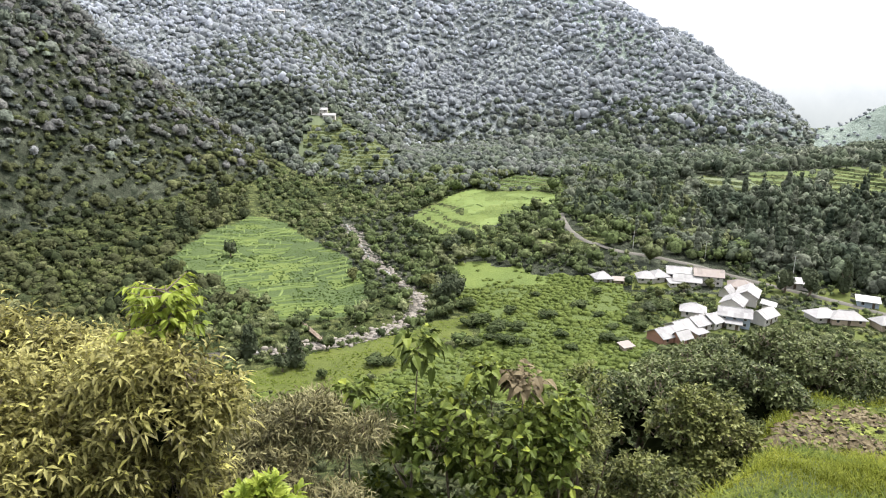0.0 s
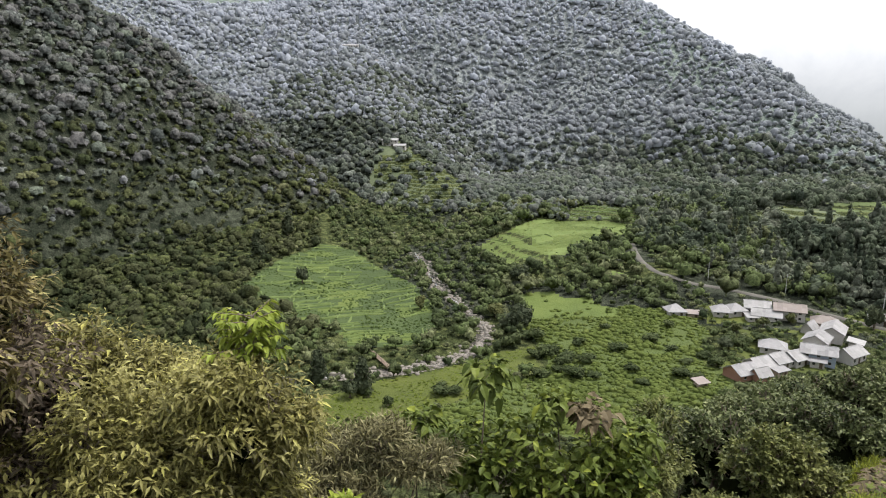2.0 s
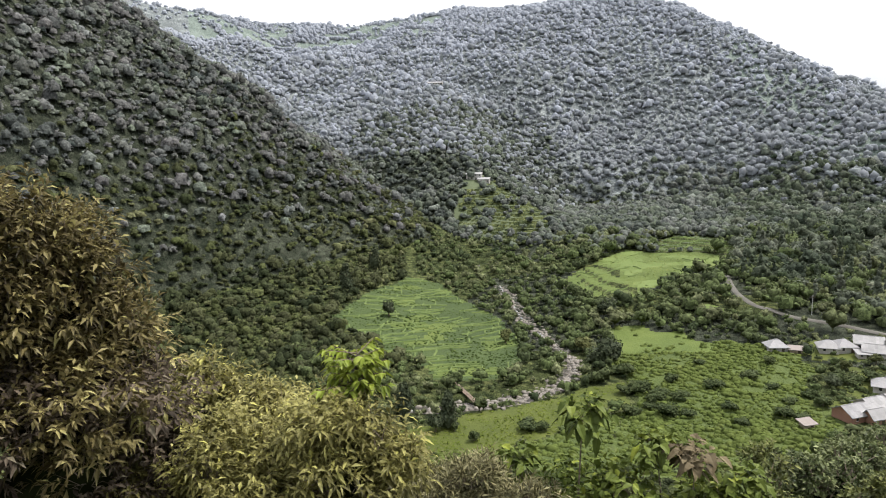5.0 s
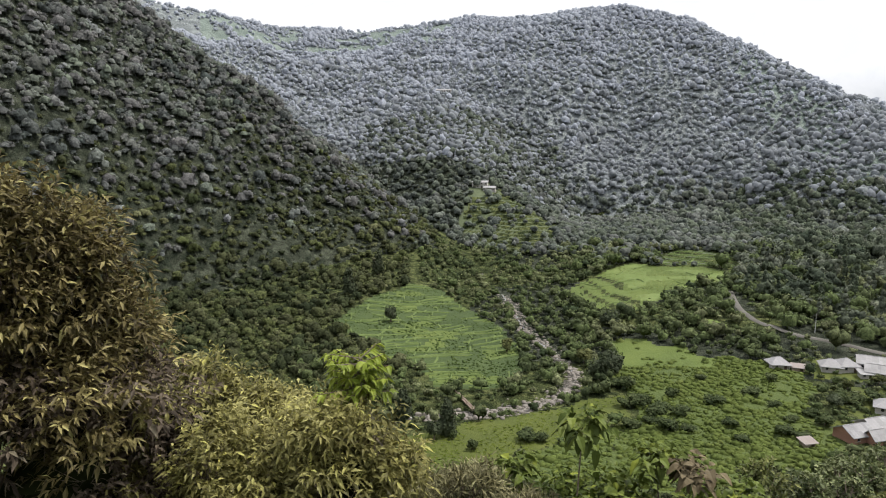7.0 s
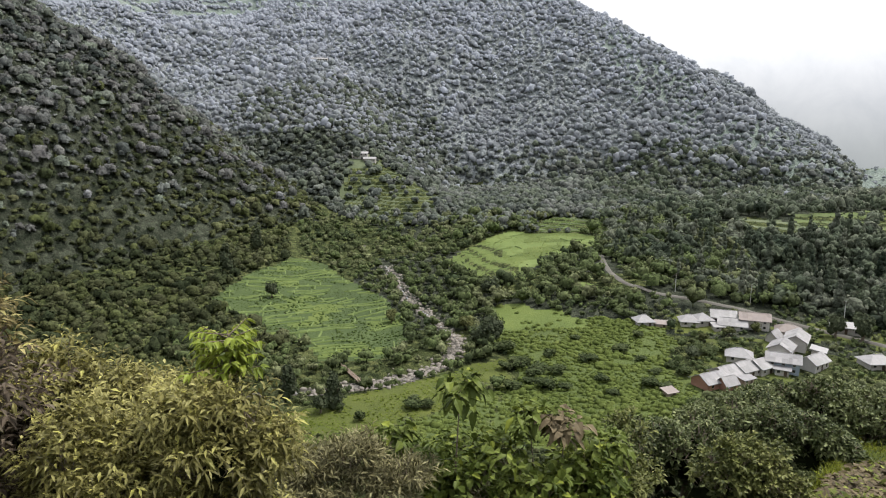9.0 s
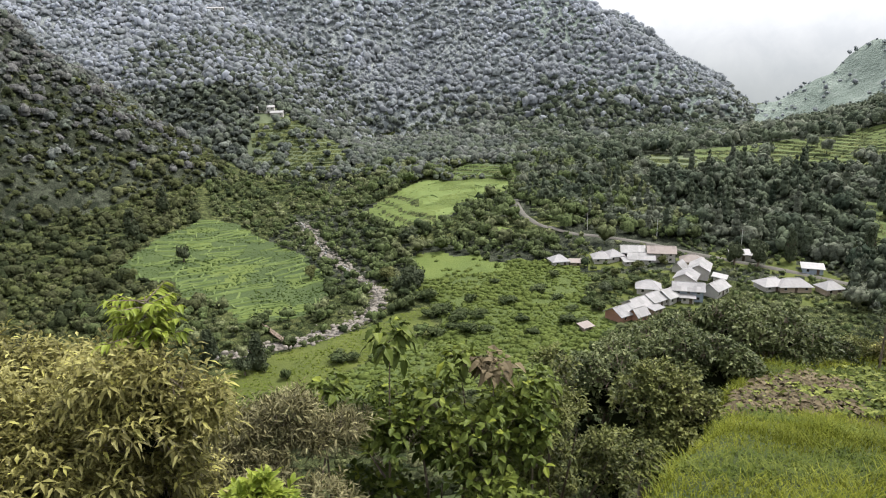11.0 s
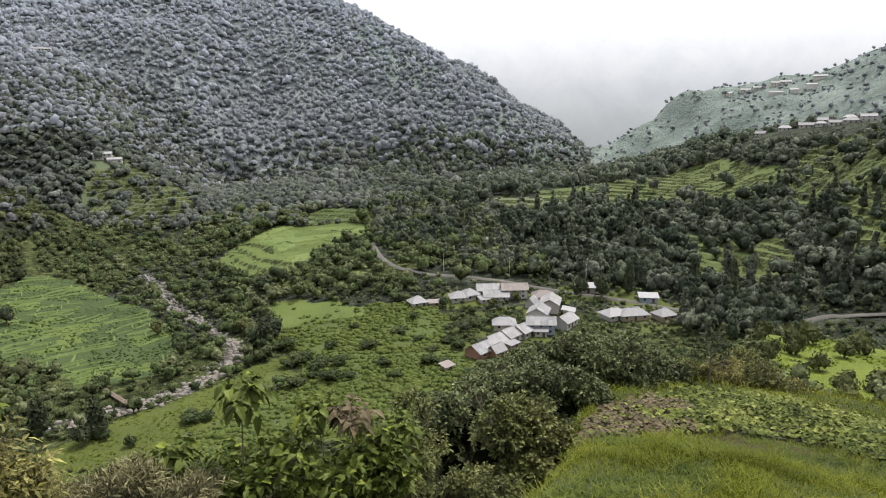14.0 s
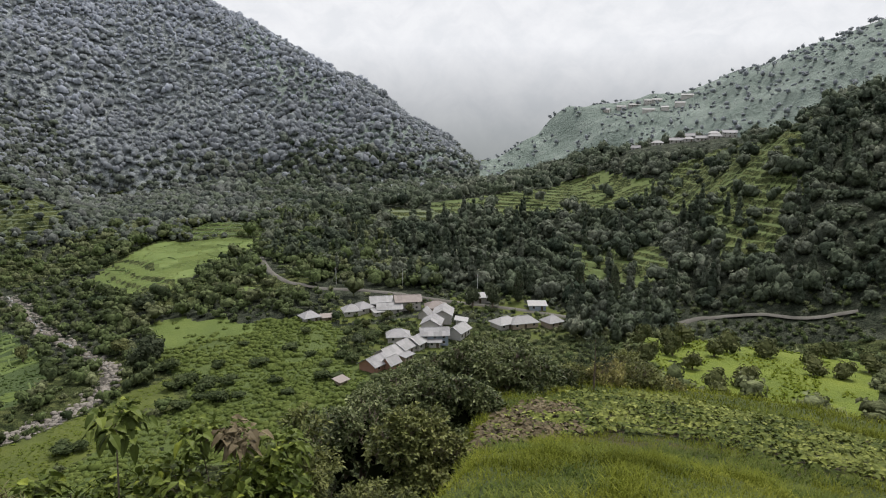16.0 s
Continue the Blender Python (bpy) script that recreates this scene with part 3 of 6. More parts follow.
use[inside(cx, cy, MID_FIELD, 3) & (cy > 248) & (cx < 36 + 4 * vnoise(cx / 9, cy / 9, 62))] = 10
use[(use == 2) & (plots(cx / 17, cy / 13, 8)[1] > 0.72)] = 10
use[(use == 2) & inside(cx, cy, PADDY_STEPS, 2)] = 10
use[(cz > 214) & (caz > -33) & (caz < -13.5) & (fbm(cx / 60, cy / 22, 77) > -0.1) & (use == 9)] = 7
use[inside(cx, cy, VILLAGE_YARD, 2) & (fbm(cx / 8, cy / 8, 86) > -0.05)] = 12
use[(cbank > 0.5) & np.isin(use, (1, 2, 10, 15)) & ~inside(cx, cy, PADDY_STEPS, 2)] = 4
use[(cbank > 0.5) & inside(cx, cy, PADDY_STEPS, 2)] = 0
use[(cbank > 0.4) & np.isin(use, (3, 11))] = 0
river_d = along(cx, cy, RIVER)[0]
use[(river_d < 2.2 + 1.8 * vnoise(cx / 6, cy / 6, 51) - 1.2 * smooth(cr, 238, 262) - 1.3 * smooth(cr, 280, 320)) & (cr < 460)] = 5
BED = [(7.0, 12.8), (7.8, 13.8), (9.4, 16.0), (9.9, 17.6), (8.6, 16.4), (7.4, 14.2)]  # bare soil at the edge of the grassy shoulder
use[inside(cx, cy, BED, 0.8) | (inside(cx, cy, [(6.6, 12.4), (15, 11), (23, 10), (22, 17), (16, 22), (9, 18)], 0.5) & (fbm(cx / 1.5, cy / 1.5, 87) > -0.1))] = 8
GROUND_MATS = [thicket_mat("ground_" + u, *THICKET_LOOK[u]) if u in THICKET_LOOK else soil_mat("ground_" + u, *GROUND_LOOK[u]) for u in USE]
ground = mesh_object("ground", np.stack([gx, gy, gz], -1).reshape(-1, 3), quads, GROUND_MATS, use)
tagged(ground, "green Himalayan valley ground with terraced fields and slopes", "ground", kind="structure")

# ---- woods ----
def part(name, bm, material, parent, label=""):
    """Links a bmesh as one mesh object under a thing or a part."""
    me = bpy.data.meshes.new(name)
    bm.to_mesh(me)
    bm.free()
    for m in material if isinstance(material, (list, tuple)) else [material]:
        me.materials.append(m)
    ob = new(name, me)
    ob.parent = parent
    return tagged(ob, label)


def tree_template(seed, clumps, lobes, tall=1.0, leaf=0.5, conifer=False, core=0.92, half=False):
    """Verts and triangles of one tree about 2.2 high and 2 wide: a trunk, overlapping lobes and leaf clumps that stand off them."""
    rng = np.random.default_rng(seed)
    v, f = [], []

    def add(pts, tris):
        base = len(v)
        v.extend(pts)
        f.extend([[a + base for a in t] for t in tris])

    for k in range(3):
        a, b = 2.094 * k, 2.094 * (k + 1)
        add([(0.09 * math.cos(a), 0.09 * math.sin(a), -0.25), (0.09 * math.cos(b), 0.09 * math.sin(b), -0.25), (0, 0, 1.3 * tall)], [(0, 1, 2)])
    ico = bmesh.new()
    bmesh.ops.create_icosphere(ico, subdivisions=1, radius=1)
    iv = np.array([p.co[:] for p in ico.verts])
    it = [[p.index for p in q.verts] for q in ico.faces]
    ico.free()
    if half:  # only the upper side, for crowns that close into a canopy
        it = [t for t in it if iv[t].mean(0)[2] > -0.35]
    if conifer:
        centres = [((rng.uniform(-0.1, 0.1), rng.uniform(-0.1, 0.1), (0.45 + 1.95 * k / lobes) * tall), 0.78 * (1 - 0.7 * k / lobes)) for k in range(lobes)]
    else:
        centres = [((0, 0, 1.0 * tall), 0.78)]
        for k in range(lobes):
            a = 6.283 * k / lobes + rng.uniform(-0.5, 0.5)
            centres.append(((0.52 * math.cos(a), 0.52 * math.sin(a), tall * rng.uniform(0.5, 1.45)), rng.uniform(0.38, 0.62)))
    for (x, y, z), r in centres:
        c, s = math.cos(seed + z * 9), math.sin(seed + z * 9)
        turned = iv @ np.array(((c, -s, 0), (s, c, 0), (0, 0, 1)))
        pts = turned * r * core * rng.uniform(0.66, 1.24, (len(iv), 1)) * (1, 1, 0.9) + (x, y, z)
        add(pts.tolist(), it)
    for _ in range(clumps):
        (x, y, z), r = centres[rng.integers(len(centres))]
        d = rng.normal(size=3)
        d[2] = abs(d[2]) * 0.9 - 0.2
        d /= np.linalg.norm(d)
        p = np.array((x, y, z)) + d * r * rng.uniform(0.88, 1.12)
        nrm = d + rng.normal(size=3) * 0.3 + (0, 0, 0.35)
        nrm /= np.linalg.norm(nrm)
        s = np.cross(nrm, rng.normal(size=3))
        s /= np.linalg.norm(s)
        t = np.cross(nrm, s)
        q = leaf * rng.uniform(0.55, 1.2)
        pts = [p + s * q * 0.5, p + t * q * 0.42 + nrm * 0.05, p - s * q * 0.5 - nrm * q * 0.15, p - t * q * 0.42]
        add([w.tolist() for w in pts], [(0, 1, 2), (0, 2, 3)])
    return np.array(v), np.array(f)


def scatter(name, templates, pos, size, tall, mat, label, category, seed=0, sink=0.0):
    """Many trees or shrubs joined into one mesh of kind stuff."""
    rng = np.random.default_rng(seed)
    vs, fs, tones, base = [], [], [], 0
    tone = np.clip(0.5 + 0.28 * vnoise(pos[:, 0] / 22, pos[:, 1] / 22, 15) + 0.12 * vnoise(pos[:, 0] / 70, pos[:, 1] / 70, 16) + rng.normal(size=len(pos)) * 0.2, 0, 1)
    pick = rng.integers(len(templates), size=len(pos))
    turn = rng.uniform(0, 6.283, len(pos))
    for k, (tv, tf) in enumerate(templates):
        idx = np.where(pick == k)[0]
        if not len(idx):
            continue
        c, s = np.cos(turn[idx])[:, None], np.sin(turn[idx])[:, None]
        x = (tv[None, :, 0] * c - tv[None, :, 1] * s) * size[idx][:, None] + pos[idx, 0][:, None]
        y = (tv[None, :, 0] * s + tv[None, :, 1] * c) * size[idx][:, None] + pos[idx, 1][:, None]
        z = (tv[None, :, 2] - sink) * (size[idx] * tall[idx])[:, None] + pos[idx, 2][:, None]
        vs.append(np.stack([x, y, z], -1).reshape(-1, 3))
        fs.append((tf[None] + (base + np.arange(len(idx)) * len(tv))[:, None, None]).reshape(-1, 3))
        tones.append(np.repeat(tone[idx], len(tv)))
        base += len(idx) * len(tv)
    ob = mesh_object(name, np.concatenate(vs), np.concatenate(fs), [mat], smooth_faces=True)
    ob.data.attributes.new("tone", "FLOAT", "POINT").data.foreach_set("value", np.concatenate(tones).astype(np.float32))
    return tagged(ob, label, category, kind="stuff")


def jitter_grid(x0, x1, y0, y1, step, seed):
    rng = np.random.default_rng(seed)
    x, y = np.meshgrid(np.arange(x0, x1, step), np.arange(y0, y1, step))
    x, y = x.ravel() + rng.uniform(-0.48, 0.48, x.size) * step, y.ravel() + rng.uniform(-0.48, 0.48, x.size) * step
    return x, y


# skyline seen from the standpoint, to leave out woods that no one on this side can see
EL = np.arctan2(gz - EYE, gr)
RUN = np.maximum.accumulate(EL, axis=1)


def in_sight(x, y, top, slack=45.0):
    az, r = np.arctan2(x, y), np.hypot(x, y)
    i = np.clip(np.searchsorted(AZ, az), 0, na - 1)
    j = np.clip(np.searchsorted(RAD, r - slack), 0, nr - 1)
    return np.arctan2(height(x, y) + top - EYE, r) > RUN[i, j]


ROAD = [polar(9.0, 345), polar(9.4, 326), polar(10.3, 309), polar(11.7, 296), polar(15.5, 291), polar(19.9, 284), polar(24.2, 275),
        polar(30, 268), polar(36, 260), polar(41, 254), polar(42.9, 255), polar(43.9, 263), polar(46, 271), polar(49.5, 270), polar(52.7, 265), polar(56, 266)]
VILLAGE = [(52, 262), (70, 268), (110, 262), (150, 240), (152, 206), (120, 214), (104, 200), (62, 190), (56, 208), (74, 230), (72, 250)]
FIELDS = [LEFT_FIELD, BRIGHT_FIELD, BACK_FIELD, MID_FIELD, STREAM_FIELD, LOW_FIELD, SMALL_FIELD, VILLAGE, ORCHARD]


def free_of(x, y, outlines, warp=2.0):
    m = np.ones(np.shape(x), bool)
    for o in outlines:
        m &= ~inside(x, y, o, warp)
    return m


def place(x, y, sink=0.1):
    return np.stack([x, y, height(x, y) - sink], -1)


rng0 = np.random.default_rng(11)
FAR_TREES = [tree_template(100 + k, 11, 1, leaf=0.5) for k in range(6)]
CANOPY = [tree_template(150 + k, 3, 2, leaf=0.36, half=True) for k in range(9)]
HILL_CANOPY = [tree_template(170 + k, 15, 2, leaf=0.38, half=True, core=0.9) for k in range(9)]
RIDGE_TREES = [tree_template(220 + k, 12, 2, leaf=0.42, half=True) for k in range(6)]
MID_TREES = [tree_template(200 + k, 26, 3, leaf=0.42, core=0.88) for k in range(8)]
PINES = [tree_template(300 + k, 34, 5, 1.25, 0.42, True) for k in range(4)]
SHRUBS = [tree_template(400 + k, 18, 2, 0.62, 0.45, core=0.86, half=True) for k in range(7)]

# far hill and its spur
x, y = jitter_grid(-700, 420, 380, 1160, 5.3, 1)
d_far, d_spur = along(x, y, HILL_FAR)[0], along(x, y, SPUR)[0]
az, r = np.degrees(np.arctan2(x, y)), np.hypot(x, y)
keep = (hill(x, y, HILL_FAR, 26) > floor_height(x, y) + 1.5) | (hill(x, y, SPUR, 6) > floor_height(x, y) + 1.5)
keep &= (hill(x, y, HILL_LEFT, 9) < hill(x, y, HILL_FAR, 26) + 2) & (hill(x, y, HILL_RIGHT, 4) < hill(x, y, HILL_FAR, 26) + 2)
keep |= (r > 432) & (az > -8) & (az < 26) & (r < 680) & (hill(x, y, HILL_RIGHT, 4) < floor_height(x, y) + 2)
keep &= (az > -44) & (az < 27) & free_of(x, y, FIELDS + [SPUR_TERRACE]) & in_sight(x, y, 9)
bare = ((height(x, y) > 214) & (az < -13.5) & (fbm(x / 60, y / 22, 77) > -0.1) & (rng0.random(x.size) < 0.88))
x, y = x[keep & ~bare], y[keep & ~bare]
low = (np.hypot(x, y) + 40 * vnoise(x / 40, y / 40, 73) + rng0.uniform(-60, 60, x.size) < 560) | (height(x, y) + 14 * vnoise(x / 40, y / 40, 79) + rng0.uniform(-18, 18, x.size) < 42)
# palest leaves grow likelier with height, imitating thicker haze
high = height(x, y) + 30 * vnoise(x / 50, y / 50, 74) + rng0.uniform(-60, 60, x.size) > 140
grow = 2.6 + 4.0 * rng0.random(x.size) ** 2.0 * (0.75 + 0.5 * vnoise(x / 35, y / 35, 75))
for name, m, mat_, label in (("far_hill_wood", ~low & ~high, M_FAR_HAZED, "far hill wood with leaf colour greyed for haze"),
                             ("upper_hill_wood", ~low & high, M_FAR_HAZED_HIGH, "upper far hill wood with leaf colour paled further for haze"),
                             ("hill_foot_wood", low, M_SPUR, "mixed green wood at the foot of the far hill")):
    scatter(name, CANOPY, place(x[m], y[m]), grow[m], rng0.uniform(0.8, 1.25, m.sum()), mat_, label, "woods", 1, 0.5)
x, y = jitter_grid(-260, 120, 400, 720, 5.0, 2)
az, r = np.degrees(np.arctan2(x, y)), np.hypot(x, y)
keep = (along(x, y, SPUR)[0] < 95) & (height(x, y) > 14) & free_of(x, y, FIELDS) & in_sight(x, y, 5) & (r < 700) & (~inside(x, y, SPUR_TERRACE, 4) | (rng0.random(x.size) < 0.34))
keep &= hill(x, y, HILL_LEFT, 9) < hill(x, y, SPUR, 6)
x, y = x[keep], y[keep]
scatter("spur_scrub", CANOPY, place(x, y), 2.0 + 3.2 * rng0.random(x.size) ** 1.8, rng0.uniform(0.8, 1.2, x.size), M_SPUR,
        "scrub and small trees on the wooded spur", "scrub", 2, 0.45)

# left hill
x, y = jitter_grid(-520, -10, 90, 600, 3.9, 3)
az, r = np.degrees(np.arctan2(x, y)), np.hypot(x, y)
keep = ((hill(x, y, HILL_LEFT, 9) > floor_height(x, y) - 1) | (az < -17) & (r < 420)) & (y > 214 - 0.2 * x - 60 * smooth(-x, 60, 120)) & (az > -55) & free_of(x, y, FIELDS, 3) & in_sight(x, y, 7)
keep &= (hill(x, y, HILL_LEFT, 9) > hill(x, y, SPUR, 6)) & (along(x, y, RIVER)[0] > 6) & (near_height(x, y) < height(x, y) - 1)
keep &= ~((fbm(x / 50, y / 50, 72) > 0.2) & (rng0.random(x.size) < 0.55) & (height(x, y) < 60))
x, y = x[keep], y[keep]
big = rng0.random(x.size) < 0.5
# deep green low down, haze-greyed leaf colour above
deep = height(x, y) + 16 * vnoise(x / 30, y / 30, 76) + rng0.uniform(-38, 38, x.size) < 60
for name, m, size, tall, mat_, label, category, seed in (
        ("left_hill_wood", big & ~deep, (2.6, 5.8), (0.7, 1.3), M_SCRUB_HAZED, "broadleaf wood on the steep hillside, greyed for haze", "woods", 3),
        ("left_hill_scrub", ~big & ~deep, (1.7, 3.3), (0.65, 1.1), M_SCRUB_HAZED, "dense scrub on the steep hillside, greyed for haze", "scrub", 4),
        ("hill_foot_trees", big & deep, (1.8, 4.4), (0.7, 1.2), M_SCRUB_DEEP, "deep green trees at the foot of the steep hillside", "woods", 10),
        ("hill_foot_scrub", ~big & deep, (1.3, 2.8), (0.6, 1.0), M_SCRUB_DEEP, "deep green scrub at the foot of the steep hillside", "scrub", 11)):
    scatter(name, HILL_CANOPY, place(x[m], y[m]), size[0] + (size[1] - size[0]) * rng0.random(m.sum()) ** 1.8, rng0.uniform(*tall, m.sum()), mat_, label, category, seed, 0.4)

# right hill
x, y = jitter_grid(60, 520, 120, 640, 6.0, 5)
az, r = np.degrees(np.arctan2(x, y)), np.hypot(x, y)
rd = along(x, y, ROAD)[0]
keep = (az > 9) & (az < 64) & free_of(x, y, FIELDS, 2) & in_sight(x, y, 9)
keep &= (rd > 4) & (r > np.interp(az, (9, 20, 27, 32, 41.5, 43, 53, 64), (345, 292, 284, 256, 240, 276, 272, 262))) & (r < 640)
opent = ~free_of(x, y, [HILL_TERRACE, SIDE_TERRACE, EAST_TERRACE, WOOD_TERRACE, NOSE_TERRACE], 5)
keep &= ~((r > 505) & (r < 580) & (az > 38.5) & (az < 47.5))
keep &= ~opent | (rng0.random(x.size) < np.where(inside(x, y, EAST_TERRACE) | inside(x, y, WOOD_TERRACE), 0.28, 0.05))
x, y = x[keep], y[keep]
kind = rng0.random(x.size)
pine = (kind < 0.16) & (np.hypot(x, y) < 420)
back = np.hypot(x, y) > 430
for name, m, kinds in (("right_hill_wood", ~pine & ~back, MID_TREES), ("right_ridge_wood", ~pine & back, RIDGE_TREES)):
    scatter(name, kinds, place(x[m], y[m]), 2.2 + 3.4 * rng0.random(m.sum()) ** 1.6, rng0.uniform(0.95, 1.4, m.sum()), M_HILL_LEAF,
            "dark mixed wood on the terraced hill", "woods", 5, 0.3)
scatter("right_hill_pines", PINES, place(x[pine], y[pine]), rng0.uniform(2.2, 3.3, pine.sum()), rng0.uniform(1.3, 1.8, pine.sum()), M_HILL_LEAF,
        "dark pines standing in the hillside wood", "woods", 6)

# valley floor: hedges, stream-side scrub and the wooded bank below the bright field
x, y = jitter_grid(-120, 120, 150, 440, 4.0, 7)
az, r = np.degrees(np.arctan2(x, y)), np.hypot(x, y)
dr, rd = along(x, y, RIVER)[0], along(x, y, ROAD)[0]
keep = free_of(x, y, FIELDS, 2) & (dr > 2.1 + 0.6 * smooth(r, 262, 300)) & (rd > 3.0) & ((hill(x, y, HILL_LEFT, 9) < floor_height(x, y) + 1) | (r < 262)) & (near_height(x, y) < 8)
road_r = np.interp(az, (9, 10, 11.6, 15.2, 20, 24.5, 30), (330, 312, 299, 296, 289, 281, 275))
keep &= ~((az > 8) & (az < 30) & (r > road_r - 17) & (r < road_r + 3) & (rng0.random(x.size) < 0.75))
keep &= (az < 30) & ((az > -16) | (az > -27) & (r < 262)) & (rng0.random(x.size) < np.where(dr < 26, 0.95, 0.9))
x, y = x[keep], y[keep]
size = (1.0 + 2.2 * rng0.random(x.size) ** 1.7) * np.where((np.degrees(np.arctan2(x, y)) > -4) & (np.hypot(x, y) > 276), 1.45, 1.0)
scatter("valley_scrub", SHRUBS + MID_TREES[:3], place(x, y), size, rng0.uniform(0.9, 1.3, x.size), M_VALLEY,
        "green bushes along the stream and field edges", "scrub", 7)
# scattered trees on the grassy ridge behind
x, y = jitter_grid(280, 900, 330, 960, 17, 8)
az, r = np.degrees(np.arctan2(x, y)), np.hypot(x, y)
keep = (az > 26) & (az < 62) & (r > 640) & (r < 1010) & in_sight(x, y, 7, 12) & (rng0.random(x.size) < 0.35 + 0.35 * smooth(az, 40, 52))
x, y = x[keep], y[keep]
# ridge trees and scrub share the leaf colour greyed for haze
scatter("ridge_trees", FAR_TREES, place(x, y), rng0.uniform(2.2, 4.2, x.size), rng0.uniform(0.9, 1.4, x.size), M_FAR_HAZED,
        "scattered trees on the grassy ridge, greyed for haze", "woods", 8)
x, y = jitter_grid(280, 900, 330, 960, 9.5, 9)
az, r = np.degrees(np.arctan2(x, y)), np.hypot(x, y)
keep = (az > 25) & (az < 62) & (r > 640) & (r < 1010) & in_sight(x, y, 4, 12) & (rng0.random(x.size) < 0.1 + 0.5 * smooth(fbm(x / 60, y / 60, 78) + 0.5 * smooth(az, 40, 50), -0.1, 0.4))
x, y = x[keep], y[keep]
scatter("ridge_scrub", FAR_TREES, place(x, y), rng0.uniform(1.2, 3.4, x.size), rng0.uniform(0.7, 1.0, x.size), M_FAR_HAZED,
        "low scrub on the grassy ridge, greyed for haze", "scrub", 9, 0.6)

# ---- road, houses ----
def ribbon(name, line, width, lift, mat, label, category, steps=6, edge=0.12):
    """A road that follows the ground, with a low shoulder on each side."""
    pts = []
    ext = [line[0], *line, line[-1]]
    for k in range(len(line) - 1):
        p0, p1, p2, p3 = (Vector(ext[k + j]) for j in range(4))
        for s in range(steps):
            t = s / steps
            pts.append(0.5 * ((2 * p1) + (p2 - p0) * t + (2 * p0 - 5 * p1 + 4 * p2 - p3) * t * t + (3 * p1 - p0 - 3 * p2 + p3) * t**3))
    pts.append(Vector(line[-1]))
    verts, quads = [], []
    for k, p in enumerate(pts):
        d = (pts[min(k + 1, len(pts) - 1)] - pts[max(k - 1, 0)]).normalized()
        nrm = Vector((-d.y, d.x))
        z = max(ground_z(p.x + nrm.x * o, p.y + nrm.y * o) for o in (-width / 2, 0, width / 2)) + lift
        for o, dz in ((-width / 2 - 0.5, -0.5), (-width / 2, 0), (0, edge), (width / 2, 0), (width / 2 + 0.5, -0.5)):
            verts.append((p.x + nrm.x * o, p.y + nrm.y * o, z + dz))
        if k:
            b = 5 * (k - 1)
            quads += [(b + j, b + j + 1, b + j + 6, b + j + 5) for j in range(4)]
    ob = mesh_object(name, verts, quads, [mat])
    return tagged(ob, label, category, kind="structure")


def block(bm, x0, x1, y0, y1, z0, z1):
    """A box into bm."""
    m = Matrix.Translation(((x0 + x1) / 2, (y0 + y1) / 2, (z0 + z1) / 2)) @ Matrix.Diagonal((x1 - x0, y1 - y0, z1 - z0, 1))
    bmesh.ops.create_cube(bm, size=1, matrix=m)
    return bm


def slab(bm, pts, thick):
    """A roof slope of given corners with thickness below it."""
    top = [bm.verts.new(p) for p in pts]
    low = [bm.verts.new((p[0], p[1], p[2] - thick)) for p in pts]
    bm.faces.new(top)
    bm.faces.new(low[::-1])
    n = len(pts)
    for k in range(n):
        bm.faces.new((top[k], low[k], low[(k + 1) % n], top[(k + 1) % n]))


